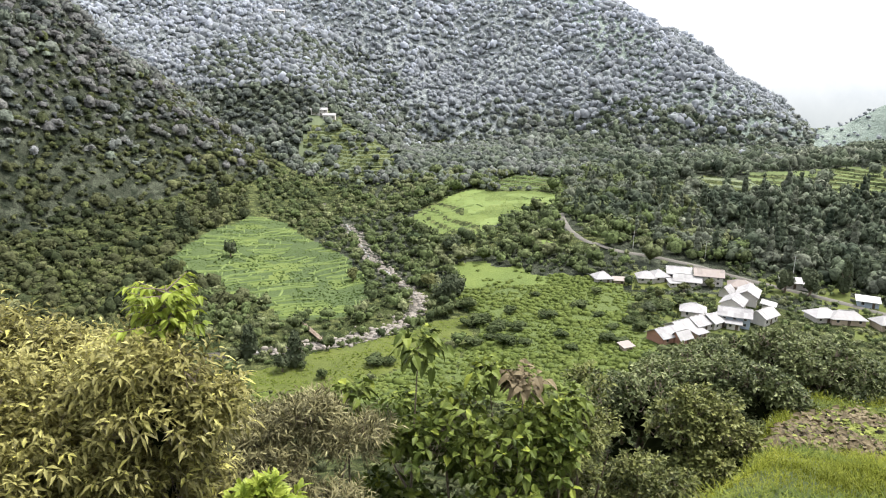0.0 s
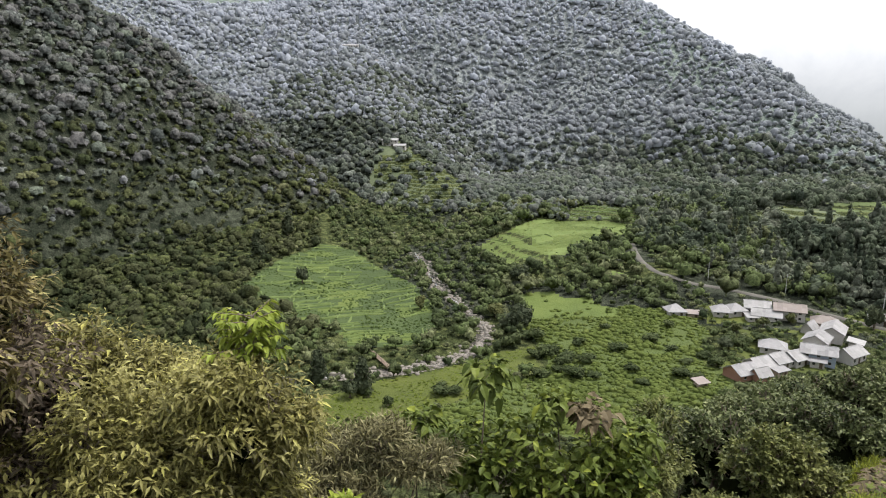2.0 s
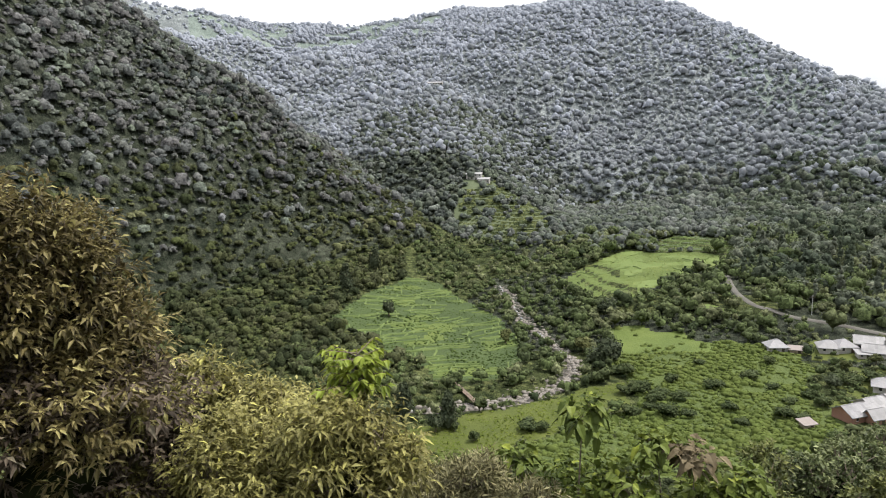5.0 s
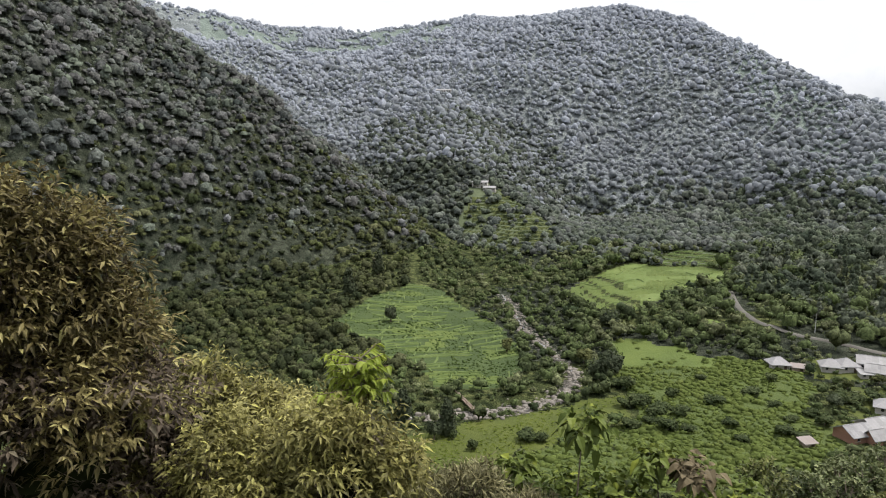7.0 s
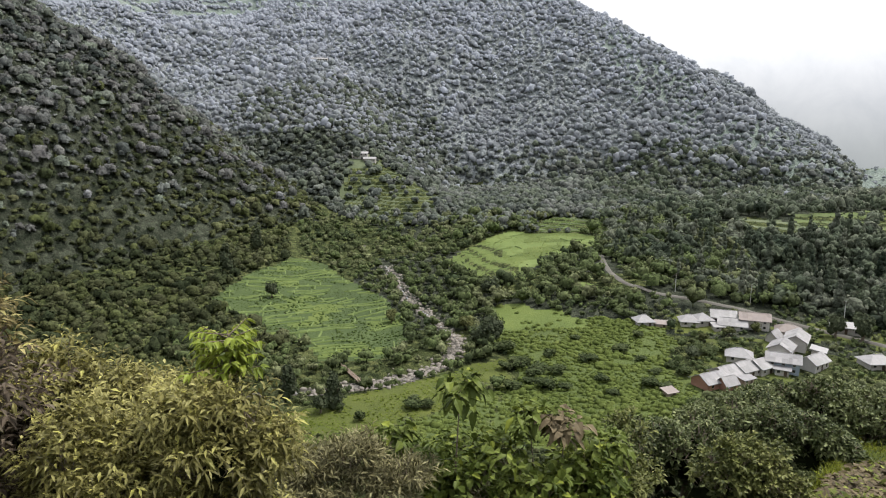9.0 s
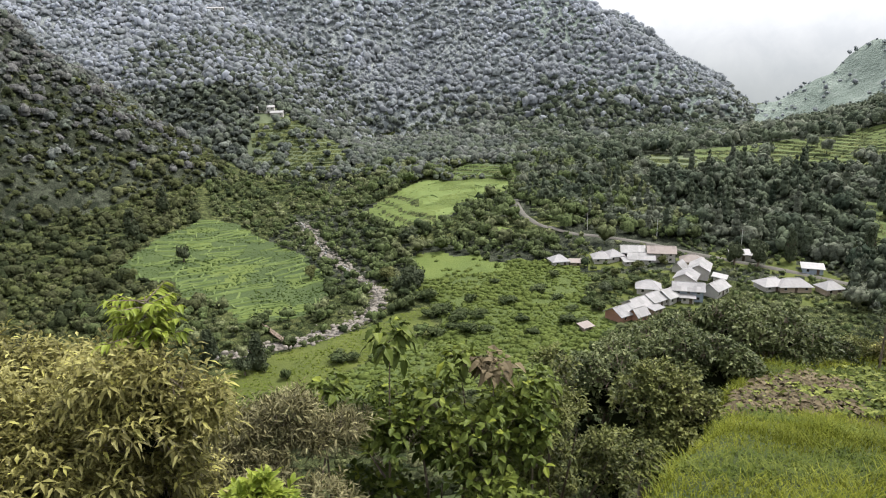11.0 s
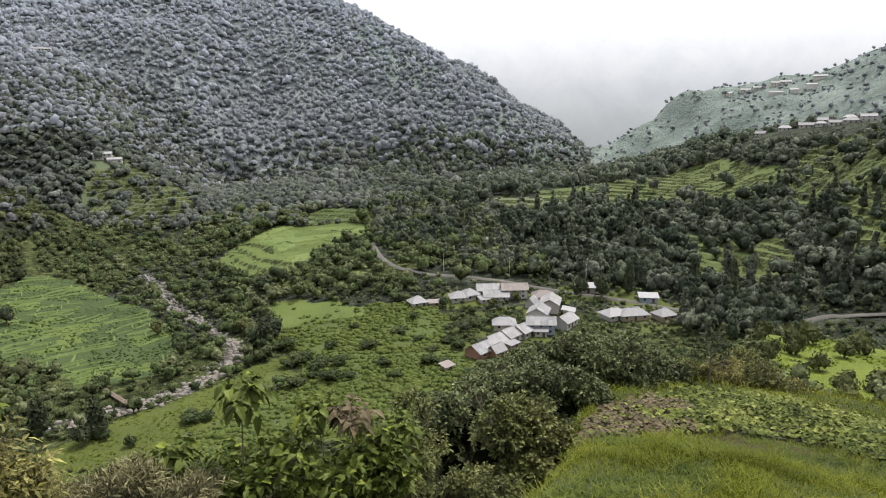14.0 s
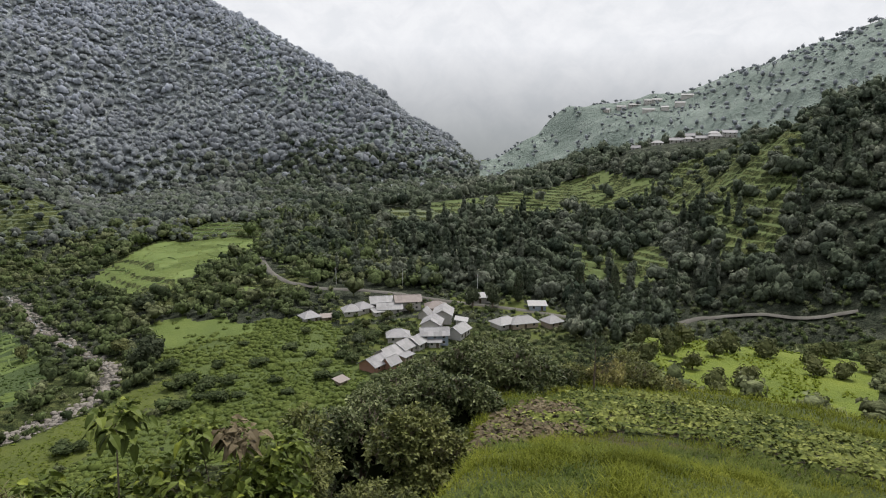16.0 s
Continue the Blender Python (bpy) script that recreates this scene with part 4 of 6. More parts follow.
def house(x, y, yaw, w, d, h, roof, wall_mat, roof_mat, label, storeys=1, rise=1.6, over=0.5, z=None, group="", openings=True):
    """A village house: walls, a hip, gable or shed roof of thick slabs, a door and windows with frames, panes and sills."""
    base = min(ground_z(x + a, y + b) for a in (-w / 3, w / 3) for b in (-d / 3, d / 3)) if z is None else z
    top = new("house")
    top.matrix_world = pose(x, y, base, 0, 0, yaw)
    tagged(top, label, "house", group)
    part("wall", block(bmesh.new(), -w / 2, w / 2, -d / 2, d / 2, -1.5, h), wall_mat, top)
    bm = bmesh.new()
    X, Y, t = w / 2 + over, d / 2 + over, 0.16
    e = h - over * rise / (d / 2) * 0.6 + 0.12
    if roof == "hip":
        rx = max(w / 2 - d / 2 * 0.8, 0.3)
        slab(bm, [(-X, -Y, e), (X, -Y, e), (rx, 0, h + rise), (-rx, 0, h + rise)], t)
        slab(bm, [(X, Y, e), (-X, Y, e), (-rx, 0, h + rise), (rx, 0, h + rise)], t)
        slab(bm, [(X, -Y, e), (X, Y, e), (rx, 0, h + rise)], t)
        slab(bm, [(-X, Y, e), (-X, -Y, e), (-rx, 0, h + rise)], t)
    elif roof == "gable":
        slab(bm, [(-X, -Y, e), (X, -Y, e), (X, 0, h + rise), (-X, 0, h + rise)], t)
        slab(bm, [(X, Y, e), (-X, Y, e), (-X, 0, h + rise), (X, 0, h + rise)], t)
    else:
        slab(bm, [(-X, -Y, h + 0.1), (X, -Y, h + 0.1), (X, Y, h + rise), (-X, Y, h + rise)], t)
    cover = part("roof", bm, roof_mat, top)
    if group == "hamlet houses" and roof == "gable":  # overlapping sheets or slate courses, each a little different
        lay = random.Random(int(x * 10 + y))
        for side in (-1, 1):
            p = -X
            while p < X - 0.3:
                q = min(p + lay.uniform(0.9, 2.0), X)
                cut = lay.uniform(0.35, 0.65)
                for lo, hi, up in ((0.0, cut, 0.02), (cut - 0.03, 1.0, 0.045)):
                    sheet = bmesh.new()
                    up += lay.uniform(0, 0.03)
                    row = [(p + 0.01, lo), (q - 0.01, lo), (q - 0.01, hi), (p + 0.01, hi)]
                    slab(sheet, [(a_, side * Y * (1 - b_), e + (h + rise - e) * b_ + up) for a_, b_ in (row if side < 0 else row[::-1])], 0.02)
                    part("roof_sheet", sheet, lay.choice((roof_mat, roof_mat, roof_mat, M_SLATE_LIGHT)) if roof_mat is not M_TIN_RUST else roof_mat, cover)
                p = q
    if roof == "gable":
        for s in (-1, 1):
            bm = bmesh.new()
            a = s * (w / 2 - 0.004)
            v = [bm.verts.new(p) for p in ((a, -d / 2, h), (a, d / 2, h), (a, 0, h + rise - 0.2),
                                           (a - s * 0.2, -d / 2, h), (a - s * 0.2, d / 2, h), (a - s * 0.2, 0, h + rise - 0.2))]
            for q in ((0, 1, 2), (5, 4, 3), (0, 3, 4, 1), (1, 4, 5, 2), (2, 5, 3, 0)):
                bm.faces.new([v[k] for k in q])
            part("gable_wall", bm, wall_mat, top)
    if roof != "shed":
        bm = bmesh.new()
        block(bm, -(w / 2 if roof == "gable" else rx), w / 2 if roof == "gable" else rx, -0.14, 0.14, h + rise - 0.06, h + rise + 0.1)
        part("ridge_cap", bm, roof_mat, top)
    if not openings:
        return top
    sh = h / storeys
    for st in range(storeys):
        count = max(2, int(w // 2.6))
        for k in range(count):
            cx_ = -w / 2 + w * (k + 0.5) / count
            z0 = st * sh
            if st == 0 and k == count // 2:
                part("door", block(bmesh.new(), cx_ - 0.45, cx_ + 0.45, -d / 2 - 0.05, -d / 2 + 0.06, 0.02, min(1.95, sh - 0.15)), M_DARK_WOOD, top)
                continue
            win = part("window", block(bmesh.new(), cx_ - 0.42, cx_ + 0.42, -d / 2 - 0.045, -d / 2 + 0.05, z0 + 0.85, z0 + min(1.95, sh - 0.2)), M_DARK_WOOD, top)
            part("pane", block(bmesh.new(), cx_ - 0.33, cx_ + 0.33, -d / 2 - 0.055, -d / 2 - 0.02, z0 + 0.93, z0 + min(1.87, sh - 0.28)), M_GLASS, win)
            part("sill", block(bmesh.new(), cx_ - 0.5, cx_ + 0.5, -d / 2 - 0.14, -d / 2, z0 + 0.78, z0 + 0.85), M_CONCRETE, win)
    return top


road = ribbon("road", ROAD, 2.1, 0.25, M_ROAD, "dusty unpaved valley road cut into the hillside", "road")
G = "hamlet houses"
W, S, L, T, R = M_WALL_WHITE, M_SLATE, M_SLATE_LIGHT, M_TIN, M_TIN_RUST
HOUSES = [  # x, y, turn, width, depth, height, roof, wall, roof cover, label, storeys
    (56.8, 252, 10, 6.5, 5, 2.7, "hip", W, S, "small whitewashed house with a grey hipped slate roof", 1),
    (73.2, 252, -5, 6.5, 5.5, 2.8, "hip", W, L, "white hamlet house with a pale hipped slate roof", 1),
    (78.2, 253, 12, 6.5, 6, 3.0, "hip", W, S, "white hamlet house with a hipped slate roof", 1),
    (86.5, 255, -12, 9, 6, 3.6, "gable", W, T, "white house under a bright tin gable roof", 1),
    (87.6, 248, -16, 10, 5, 2.8, "gable", W, T, "long low house under a bright tin roof", 1),
    (95.4, 248.5, -14, 10.5, 5.5, 4.6, "gable", W, R, "two-storey whitewashed house with dark windows", 2),
    (105, 242, -20, 8.5, 6.5, 2.8, "hip", M_WALL_MUD, R, "mud-walled house with a brown hipped roof", 1),
    (103.2, 231, 62, 11, 6, 4.2, "gable", W, L, "whitewashed house with a pale slate gable roof", 2),
    (94.8, 222.2, 58, 9, 6, 4.4, "gable", W, S, "whitewashed house with a grey slate roof", 2),
    (90.9, 211, -20, 10, 5.5, 4.6, "gable", M_WALL_BLUE, S, "two-storey blue and white house with a slate roof", 2),
    (101.5, 214, 38, 8.5, 5, 3.6, "gable", W, T, "white house with bright corrugated tin roof", 1),
    (80.4, 219, -18, 8, 6, 3.0, "hip", W, S, "stone house with a grey hipped slate roof", 1),
    (84.6, 210.5, 35, 9.5, 5.5, 3.2, "gable", W, T, "long row house with bright tin roofing", 1),
    (78.2, 207.6, 33, 8.5, 6, 3.2, "gable", W, L, "row house with pale slate roofing", 1),
    (71.6, 203.6, 32, 8, 6, 3.2, "gable", W, L, "row house with weathered grey roofing", 1),
    (64.8, 198.2, 31, 8, 6, 3.0, "gable", M_WALL_BRICK, S, "end-of-row brick house with a grey slate roof", 1),
    (121.5, 216, 8, 9, 6, 2.8, "hip", W, L, "low house with a light patched slate roof", 1),
    (127.8, 214, -6, 11, 6, 2.9, "hip", M_WALL_MUD, L, "low wide house with a light hipped roof", 1),
    (138, 209.5, 6, 6.5, 5, 3.2, "hip", M_WALL_MUD, L, "small mud-walled house with a pale hipped roof", 1),
    (126, 245.5, -20, 10, 5, 3.2, "shed", W, L, "half-built house with open terraces above the road", 1),
    (143.2, 228.4, -25, 7, 4.5, 2.8, "shed", M_WALL_BLUE, T, "small roadside shed with a pale tin roof", 1),
    (89.5, 207.5, -24, 4.2, 2.6, 2.6, "shed", W, S, "lean-to with a dark slate roof beside the row houses", 1),
    (76.0, 200.6, 33, 4.6, 2.6, 2.4, "shed", M_WALL_MUD, S, "low cattle shed with a dark slate roof", 1),
    (69.6, 196.4, 31, 5.0, 2.8, 2.6, "gable", M_WALL_BRICK, L, "small brick annex with pale slate roofing", 1),
    (107.5, 224.0, 60, 5.0, 3.2, 2.6, "shed", W, T, "whitewashed annex under a pale tin roof", 1),
    (97.8, 236.2, 50, 5.6, 3.0, 2.4, "gable", W, L, "small outhouse with a pale slate roof", 1),
    (82.4, 246.6, 4, 4.0, 2.6, 2.2, "shed", W, T, "white lean-to with a tin roof", 1),
    (63.0, 250.6, -8, 4.2, 2.0, 1.6, "shed", M_WALL_MUD, R, "low mud shed with a rusty tin roof", 1),
    (51.5, 190, 28, 3.4, 1.6, 1.7, "shed", M_WALL_MUD, R, "low field hut with a rusty tin roof", 1),
]
for hx, hy, turn, w, d, h, roof, wall, cover, label, st in HOUSES:
    house(hx, hy, turn, 0.92 * w, d + 0.6, 0.74 * h if st == 1 else 0.82 * h, roof, wall, cover, label, st, rise=2.0 if roof != "shed" else 0.8, over=0.65, group=G)
UPPER = [(39.6, 560), (41.2, 556), (42.6, 552), (43.5, 548), (44.4, 546), (45.4, 545), (43.6, 568), (45.3, 566), (46.4, 548), (49.0, 590)]
for k, (az_, r_) in enumerate(UPPER):
    hx, hy = polar(az_, r_)
    house(hx, hy, -az_ + (k * 37) % 30 - 15, 6.5 + k % 3 * 1.5, 5, 3.6 if k > 5 else 2.4, "hip" if k % 2 else "gable", W, T if k % 2 else S,
          "white hill hamlet house among terraces", 2 if k > 5 else 1, rise=1.8, group="upper hamlet houses")
RIDGE_HOUSES = [(37.2, 960), (38.3, 965), (39.3, 965), (40.3, 960), (41.0, 962), (43.2, 955), (41.6, 930), (42.7, 935), (40.4, 930)]
for k, (az_, r_) in enumerate(RIDGE_HOUSES):
    hx, hy = polar(az_, r_)
    house(hx, hy, -az_ + (k * 23) % 24 - 12, 9 + k % 3 * 3, 7, 4.2 + k % 2 * 1.6, "gable", W, T, "distant white house on the grassy ridge", 2, rise=1.8,
          group="ridge houses", openings=k < 5)
for az_, r_, w, label in ((-11.1, 541, 12, "white two-storey farmhouse on the wooded spur"), (-10.3, 535, 9, "low white outbuilding of the spur farm"),
                          (-14.2, 744, 16, "white farmhouse high on the far hill"), (-12.2, 720, 9, "small white hut high on the far hill")):
    hx, hy = polar(az_, r_)
    house(hx, hy, -az_ - 8, w, 6, 4.6 if w > 10 else 2.8, "gable", W, T, label, 2 if w > 10 else 1, rise=1.4)

# ---- crops, stream stones, single trees of the valley ----
def tuft_template(seed, leaves, wide, high):
    """A low crop clump of upright, arching leaf blades."""
    rng = np.random.default_rng(seed)
    v, f = [], []
    for k in range(leaves):
        a = rng.uniform(0, 6.283)
        d = np.array((math.cos(a), math.sin(a), 0.0))
        s = np.array((-math.sin(a), math.cos(a), 0.0))
        o = rng.uniform(-0.25, 0.25, 3) * (wide, wide, 0)
        h, w = high * rng.uniform(0.6, 1.15), wide * 0.2
        base = len(v)
        v += [(o - s * w).tolist(), (o + s * w).tolist(), (o + d * wide * 0.3 + s * w + (0, 0, h)).tolist(),
              (o + d * wide * 0.3 - s * w + (0, 0, h)).tolist(), (o + d * wide * 0.75 + (0, 0, h * 0.8)).tolist()]
        f += [(base, base + 1, base + 2), (base, base + 2, base + 3), (base + 3, base + 2, base + 4)]
    return np.array(v), np.array(f)


TUFTS = [tuft_template(500 + k, 6, 1.0, 1.0) for k in range(5)]
CROP_BUSHES = [tree_template(520 + k, 9, 1, 0.55, 0.45, core=0.95, half=True) for k in range(5)]
for name, outlines, step, size, kinds, mat_, label in (
        ("bush_crop", (MID_FIELD, LOW_FIELD), 1.7, (1.15, 1.9), CROP_BUSHES, M_CROP_BUSH, "leafy green bush crop growing in the valley field"),
        ("terrace_crop", (LEFT_FIELD,), 1.5, (0.3, 0.75), CROP_BUSHES, M_PLOT_CROP, "young green crop on the terraced plots")):
    xs = [p[0] for o in outlines for p in o]
    ys = [p[1] for o in outlines for p in o]
    x, y = jitter_grid(min(xs) - 3, max(xs) + 3, min(ys) - 3, max(ys) + 3, step, 21)
    keep = np.zeros(x.size, bool)
    for o in outlines:
        keep |= inside(x, y, o, 3)
    keep &= (along(x, y, RIVER)[0] > 5) & free_of(x, y, [VILLAGE], 1) & (height(x, y, True)[1] < 0.5) & (near_height(x, y) < 7)
    if name == "terrace_crop":
        keep &= vnoise(plot_rows(x, y)[0], plot_rows(x, y)[1], 46) > -0.45
    else:  # the strip near the stream bend is open grass
        keep &= ~((y > 248) & (x < 36 + 4 * vnoise(x / 9, y / 9, 62)) & (rng0.random(x.size) < 0.9))
    gap = (fbm(x / 9, y / 9, 61) > 0.5) | (np.sin((0.93 * y + 0.3 * x + 5 * fbm(x / 25, y / 25, 66)) * 1.9) < -0.75)
    x, y = x[keep & ~gap], y[keep & ~gap]
    swell = 0.75 + 0.5 * smooth(fbm(x / 12, y / 12, 63), -0.3, 0.5)
    scatter(name, kinds, place(x, y, 0.05), rng0.uniform(*size, x.size) * swell, rng0.uniform(0.5, 0.9, x.size), mat_, label, "crop", 22, 0.45 if name == "bush_crop" else 0.2)

# grassy bunds between the plots
M_BUND = soil_mat("bund_grass", *GROUND_LOOK["bund_grass"])

def bund_strips(name, lines, label):
    """Low rounded ridges along plan lines, joined into one mesh."""
    verts, quads = [], []
    for line in lines:
        p = np.asarray(line)
        if len(p) < 3:
            continue
        d = np.gradient(p, axis=0)
        d /= np.linalg.norm(d, axis=1, keepdims=True) + 1e-9
        nrm = np.stack([-d[:, 1], d[:, 0]], -1)
        z = height(p[:, 0], p[:, 1])
        wide = 0.46 + 0.2 * vnoise(p[:, 0] / 3, p[:, 1] / 3, 47)
        base = len(verts)
        for k in range(len(p)):
            for o, dz in ((-1.0, -0.5), (-0.5, 0.5), (0.5, 0.5), (1.0, -0.5)):
                q = p[k] + nrm[k] * o * wide[k]
                verts.append((q[0], q[1], z[k] + dz))
            if k:
                b = base + 4 * (k - 1)
                quads.extend([(b + j, b + j + 1, b + j + 5, b + j + 4) for j in range(3)])
    return tagged(mesh_object(name, verts, quads, [M_BUND]), label, "field bunds", kind="stuff")


def bund_lines(outline, row_dir, row_step, col_step, seed, keep_share):
    """Wavering row lines across an outline and short cross lines between them, broken here and there."""
    rng = np.random.default_rng(seed)
    o = np.array(outline, float)
    a = np.array(row_dir) / np.hypot(*row_dir)
    b = np.array((-a[1], a[0]))
    u0, u1, v0, v1 = (o @ a).min(), (o @ a).max(), (o @ b).min(), (o @ b).max()
    lines = []

    def add(u, v):
        p = u[:, None] * a + v[:, None] * b
        p = p + np.stack([5.5 * fbm(p[:, 0] / 20, p[:, 1] / 20, seed), 5.5 * fbm(p[:, 0] / 20, p[:, 1] / 20, seed + 3)], -1)
        ok = inside(p[:, 0], p[:, 1], outline, 3) & (vnoise(p[:, 0] / 8, p[:, 1] / 8, seed + 9) > 1 - 2 * keep_share)
        run = []
        for q, k in zip(p, ok):
            if k:
                run.append(q)
            elif run:
                lines.append(run)
                run = []
        if run:
            lines.append(run)

    v = v0
    while v < v1:
        step = row_step * rng.uniform(0.7, 1.35)
        u = np.arange(u0, u1, 1.4)
        add(u, v + 1.6 * np.sin(u / 19 + v))
        w = u0 + rng.uniform(0, col_step)
        while w < u1:
            s = np.linspace(0, 1, 7)
            add(w + 1.5 * s, v + step * s)
            w += col_step * rng.uniform(0.6, 1.5)
        v += step
    return lines


bund_strips("field_bunds", bund_lines(LEFT_FIELD, (0.86, 0.50), 4.4, 11.0, 48, 0.62), "pale grassy bunds dividing the terraced plots")
bund_strips("field_bunds", bund_lines(BRIGHT_FIELD, (0.8, 0.6), 17.0, 30.0, 58, 0.42) + bund_lines(BACK_FIELD, (0.9, -0.3), 6.0, 16.0, 68, 0.8),
            "thin grassy bunds in the bright paddy field")

# paddy and meadow grass tufts on the bright fields
x, y = jitter_grid(-60, 8, 156, 224, 1.3, 33)
keep = inside(x, y, STREAM_FIELD, 2) & (fbm(x / 6, y / 6, 64) > -0.25)
x, y = x[keep], y[keep]
scatter("stream_meadow_grass", TUFTS, place(x, y, 0.05), rng0.uniform(0.5, 1.0, x.size), rng0.uniform(0.15, 0.35, x.size), M_STREAM_GRASS,
        "rough green grass of the strip beside the stream", "grass", 33)
x, y = jitter_grid(-30, 75, 290, 445, 1.7, 34)
keep = inside(x, y, BRIGHT_FIELD, 2) & ~inside(x, y, PADDY_STEPS, 2) & (fbm(x / 10, y / 5, 65) > -0.2)
x, y = x[keep], y[keep]
scatter("paddy", TUFTS, place(x, y, 0.05), rng0.uniform(0.7, 1.2, x.size), rng0.uniform(0.1, 0.22, x.size), M_PADDY,
        "bright young rice standing in the level field", "crop", 34)
x, y = jitter_grid(-30, 75, 290, 445, 1.9, 23)
keep = inside(x, y, BACK_FIELD, 2)
x, y = x[keep], y[keep]
scatter("paddy_edge_grass", TUFTS, place(x, y, 0.05), rng0.uniform(0.4, 0.9, x.size), rng0.uniform(0.5, 1.0, x.size), M_CROP,
        "grass tufts on the small paddy steps", "grass", 23)
# hedges on terrace banks
x, y = jitter_grid(140, 400, 180, 440, 4.2, 24)
keep = (inside(x, y, HILL_TERRACE, 5) | inside(x, y, WOOD_TERRACE, 6) | inside(x, y, EAST_TERRACE, 6) | inside(x, y, SIDE_TERRACE, 3)) & (height(x, y, True)[1] > 0.3)
x, y = x[keep], y[keep]
scatter("terrace_hedges", SHRUBS, place(x, y), rng0.uniform(0.4, 0.9, x.size), rng0.uniform(0.7, 1.1, x.size), M_VALLEY,
        "low shrubs along the terrace banks", "scrub", 24)

# orchard-side and shoulder scrub on the near right slope
SLOPE_SHRUBS = [tree_template(450 + k, 60, 3, 0.7, 0.31, core=0.76) for k in range(5)]
x, y = jitter_grid(10, 190, 18, 200, 2.5, 25)
az, r = np.degrees(np.arctan2(x, y)), np.hypot(x, y)
keep = (az > 22) & (az < 66) & (r > 33) & (near_height(x, y) > floor_height(x, y) - 3) & ~inside(x, y, ORCHARD, 3) & (rng0.random(x.size) < 0.8) & in_sight(x, y, 2.0, 7)
x, y, r = x[keep], y[keep], r[keep]
scatter("slope_scrub", SLOPE_SHRUBS, place(x, y), rng0.uniform(0.6, 1.4, x.size) * np.interp(r, (33, 60, 120), (0.7, 0.9, 1.2)), rng0.uniform(0.8, 1.3, x.size), M_VALLEY,
        "mixed green scrub on the slope below the shoulder", "scrub", 25)
x, y = jitter_grid(-150, 75, 14, 165, 4.2, 26)
az, r = np.degrees(np.arctan2(x, y)), np.hypot(x, y)
keep = (az > -56) & (az < 24) & (r > 16) & (near_height(x, y) > floor_height(x, y) + 1) & free_of(x, y, [MID_FIELD, LOW_FIELD, STREAM_FIELD])
x, y = x[keep], y[keep]
scatter("lower_slope_scrub", SHRUBS, place(x, y), rng0.uniform(0.7, 1.5, x.size), rng0.uniform(0.7, 1.2, x.size), M_SCRUB_DEEP,
        "mixed green scrub on the slope under the camera", "scrub", 26)


x, y = jitter_grid(50, 112, 46, 100, 0.9, 29)
keep = inside(x, y, ORCHARD, 3) & (fbm(x / 5, y / 5, 83) > 0.1)
x, y = x[keep], y[keep]
scatter("bench_grass", TUFTS, place(x, y, 0.03), rng0.uniform(0.3, 0.7, x.size), rng0.uniform(0.3, 0.6, x.size), M_BENCH,
        "tall grass tufts on the orchard bench", "grass", 29)
# gardens and scrub round the hamlet
x, y = jitter_grid(40, 250, 130, 275, 3.0, 27)
az, r = np.degrees(np.arctan2(x, y)), np.hypot(x, y)
clear = np.min([np.hypot(x - h_[0], y - h_[1]) for h_ in HOUSES], axis=0)
keep = (clear > 6.0) & (along(x, y, ROAD)[0] > 3) & (r < 286) & (inside(x, y, VILLAGE, 3) | (az > 22) & (az < 60)) & (near_height(x, y) < height(x, y) - 1) & (rng0.random(x.size) < 0.75)
x, y = x[keep], y[keep]
scatter("hamlet_scrub", SHRUBS, place(x, y), rng0.uniform(0.7, 1.7, x.size), rng0.uniform(0.7, 1.3, x.size), M_VALLEY,
        "garden bushes and scrub round the hamlet houses", "scrub", 27)
x, y = jitter_grid(120, 195, 165, 240, 5.0, 28)
az, r = np.degrees(np.arctan2(x, y)), np.hypot(x, y)
keep = (az > 34.5) & (az < 43.3) & (r > 236) & (r < 268)
x, y = x[keep], y[keep]
scatter("roadside_trees", PINES + MID_TREES, place(x, y), rng0.uniform(2.2, 3.6, x.size), rng0.uniform(1.1, 1.6, x.size), M_HILL_LEAF,
        "dark trees standing below the road", "woods", 28)


# stones of the stream
def stone_template(seed):
    rng = np.random.default_rng(seed)
    bm = bmesh.new()
    bmesh.ops.create_icosphere(bm, subdivisions=1, radius=1)
    v = np.array([p.co[:] for p in bm.verts]) * rng.uniform(0.7, 1.15, (len(bm.verts), 1)) * (1.1, 0.8, 0.6)
    f = np.array([[p.index for p in q.verts] for q in bm.faces])
    bm.free()
    return v, f


STONES = [stone_template(600 + k) for k in range(6)]
rng1 = np.random.default_rng(31)
line = np.array(RIVER[3:12], float)
seg = rng1.uniform(0.0, len(line) - 1.01, 1700) ** 0.85 * 1.3 % (len(line) - 1.01)
i = seg.astype(int)
p = line[i] + (line[i + 1] - line[i]) * (seg - i)[:, None] + rng1.normal(size=(1700, 2)) * 1.9
scatter("stream_stones", STONES, place(p[:, 0], p[:, 1], 0.05), 0.18 + 1.15 * rng1.random(1700) ** 2.4, rng1.uniform(0.7, 1.3, 1700), M_STONE,
        "pale grey boulders and stones in the stream bed", "stones", 32)
water = ribbon("stream", RIVER[3:13], 1.1, -0.06, M_WATER, "narrow rocky stream running between the fields", "stream", 8, 0.05)
tagged(water, kind="structure")


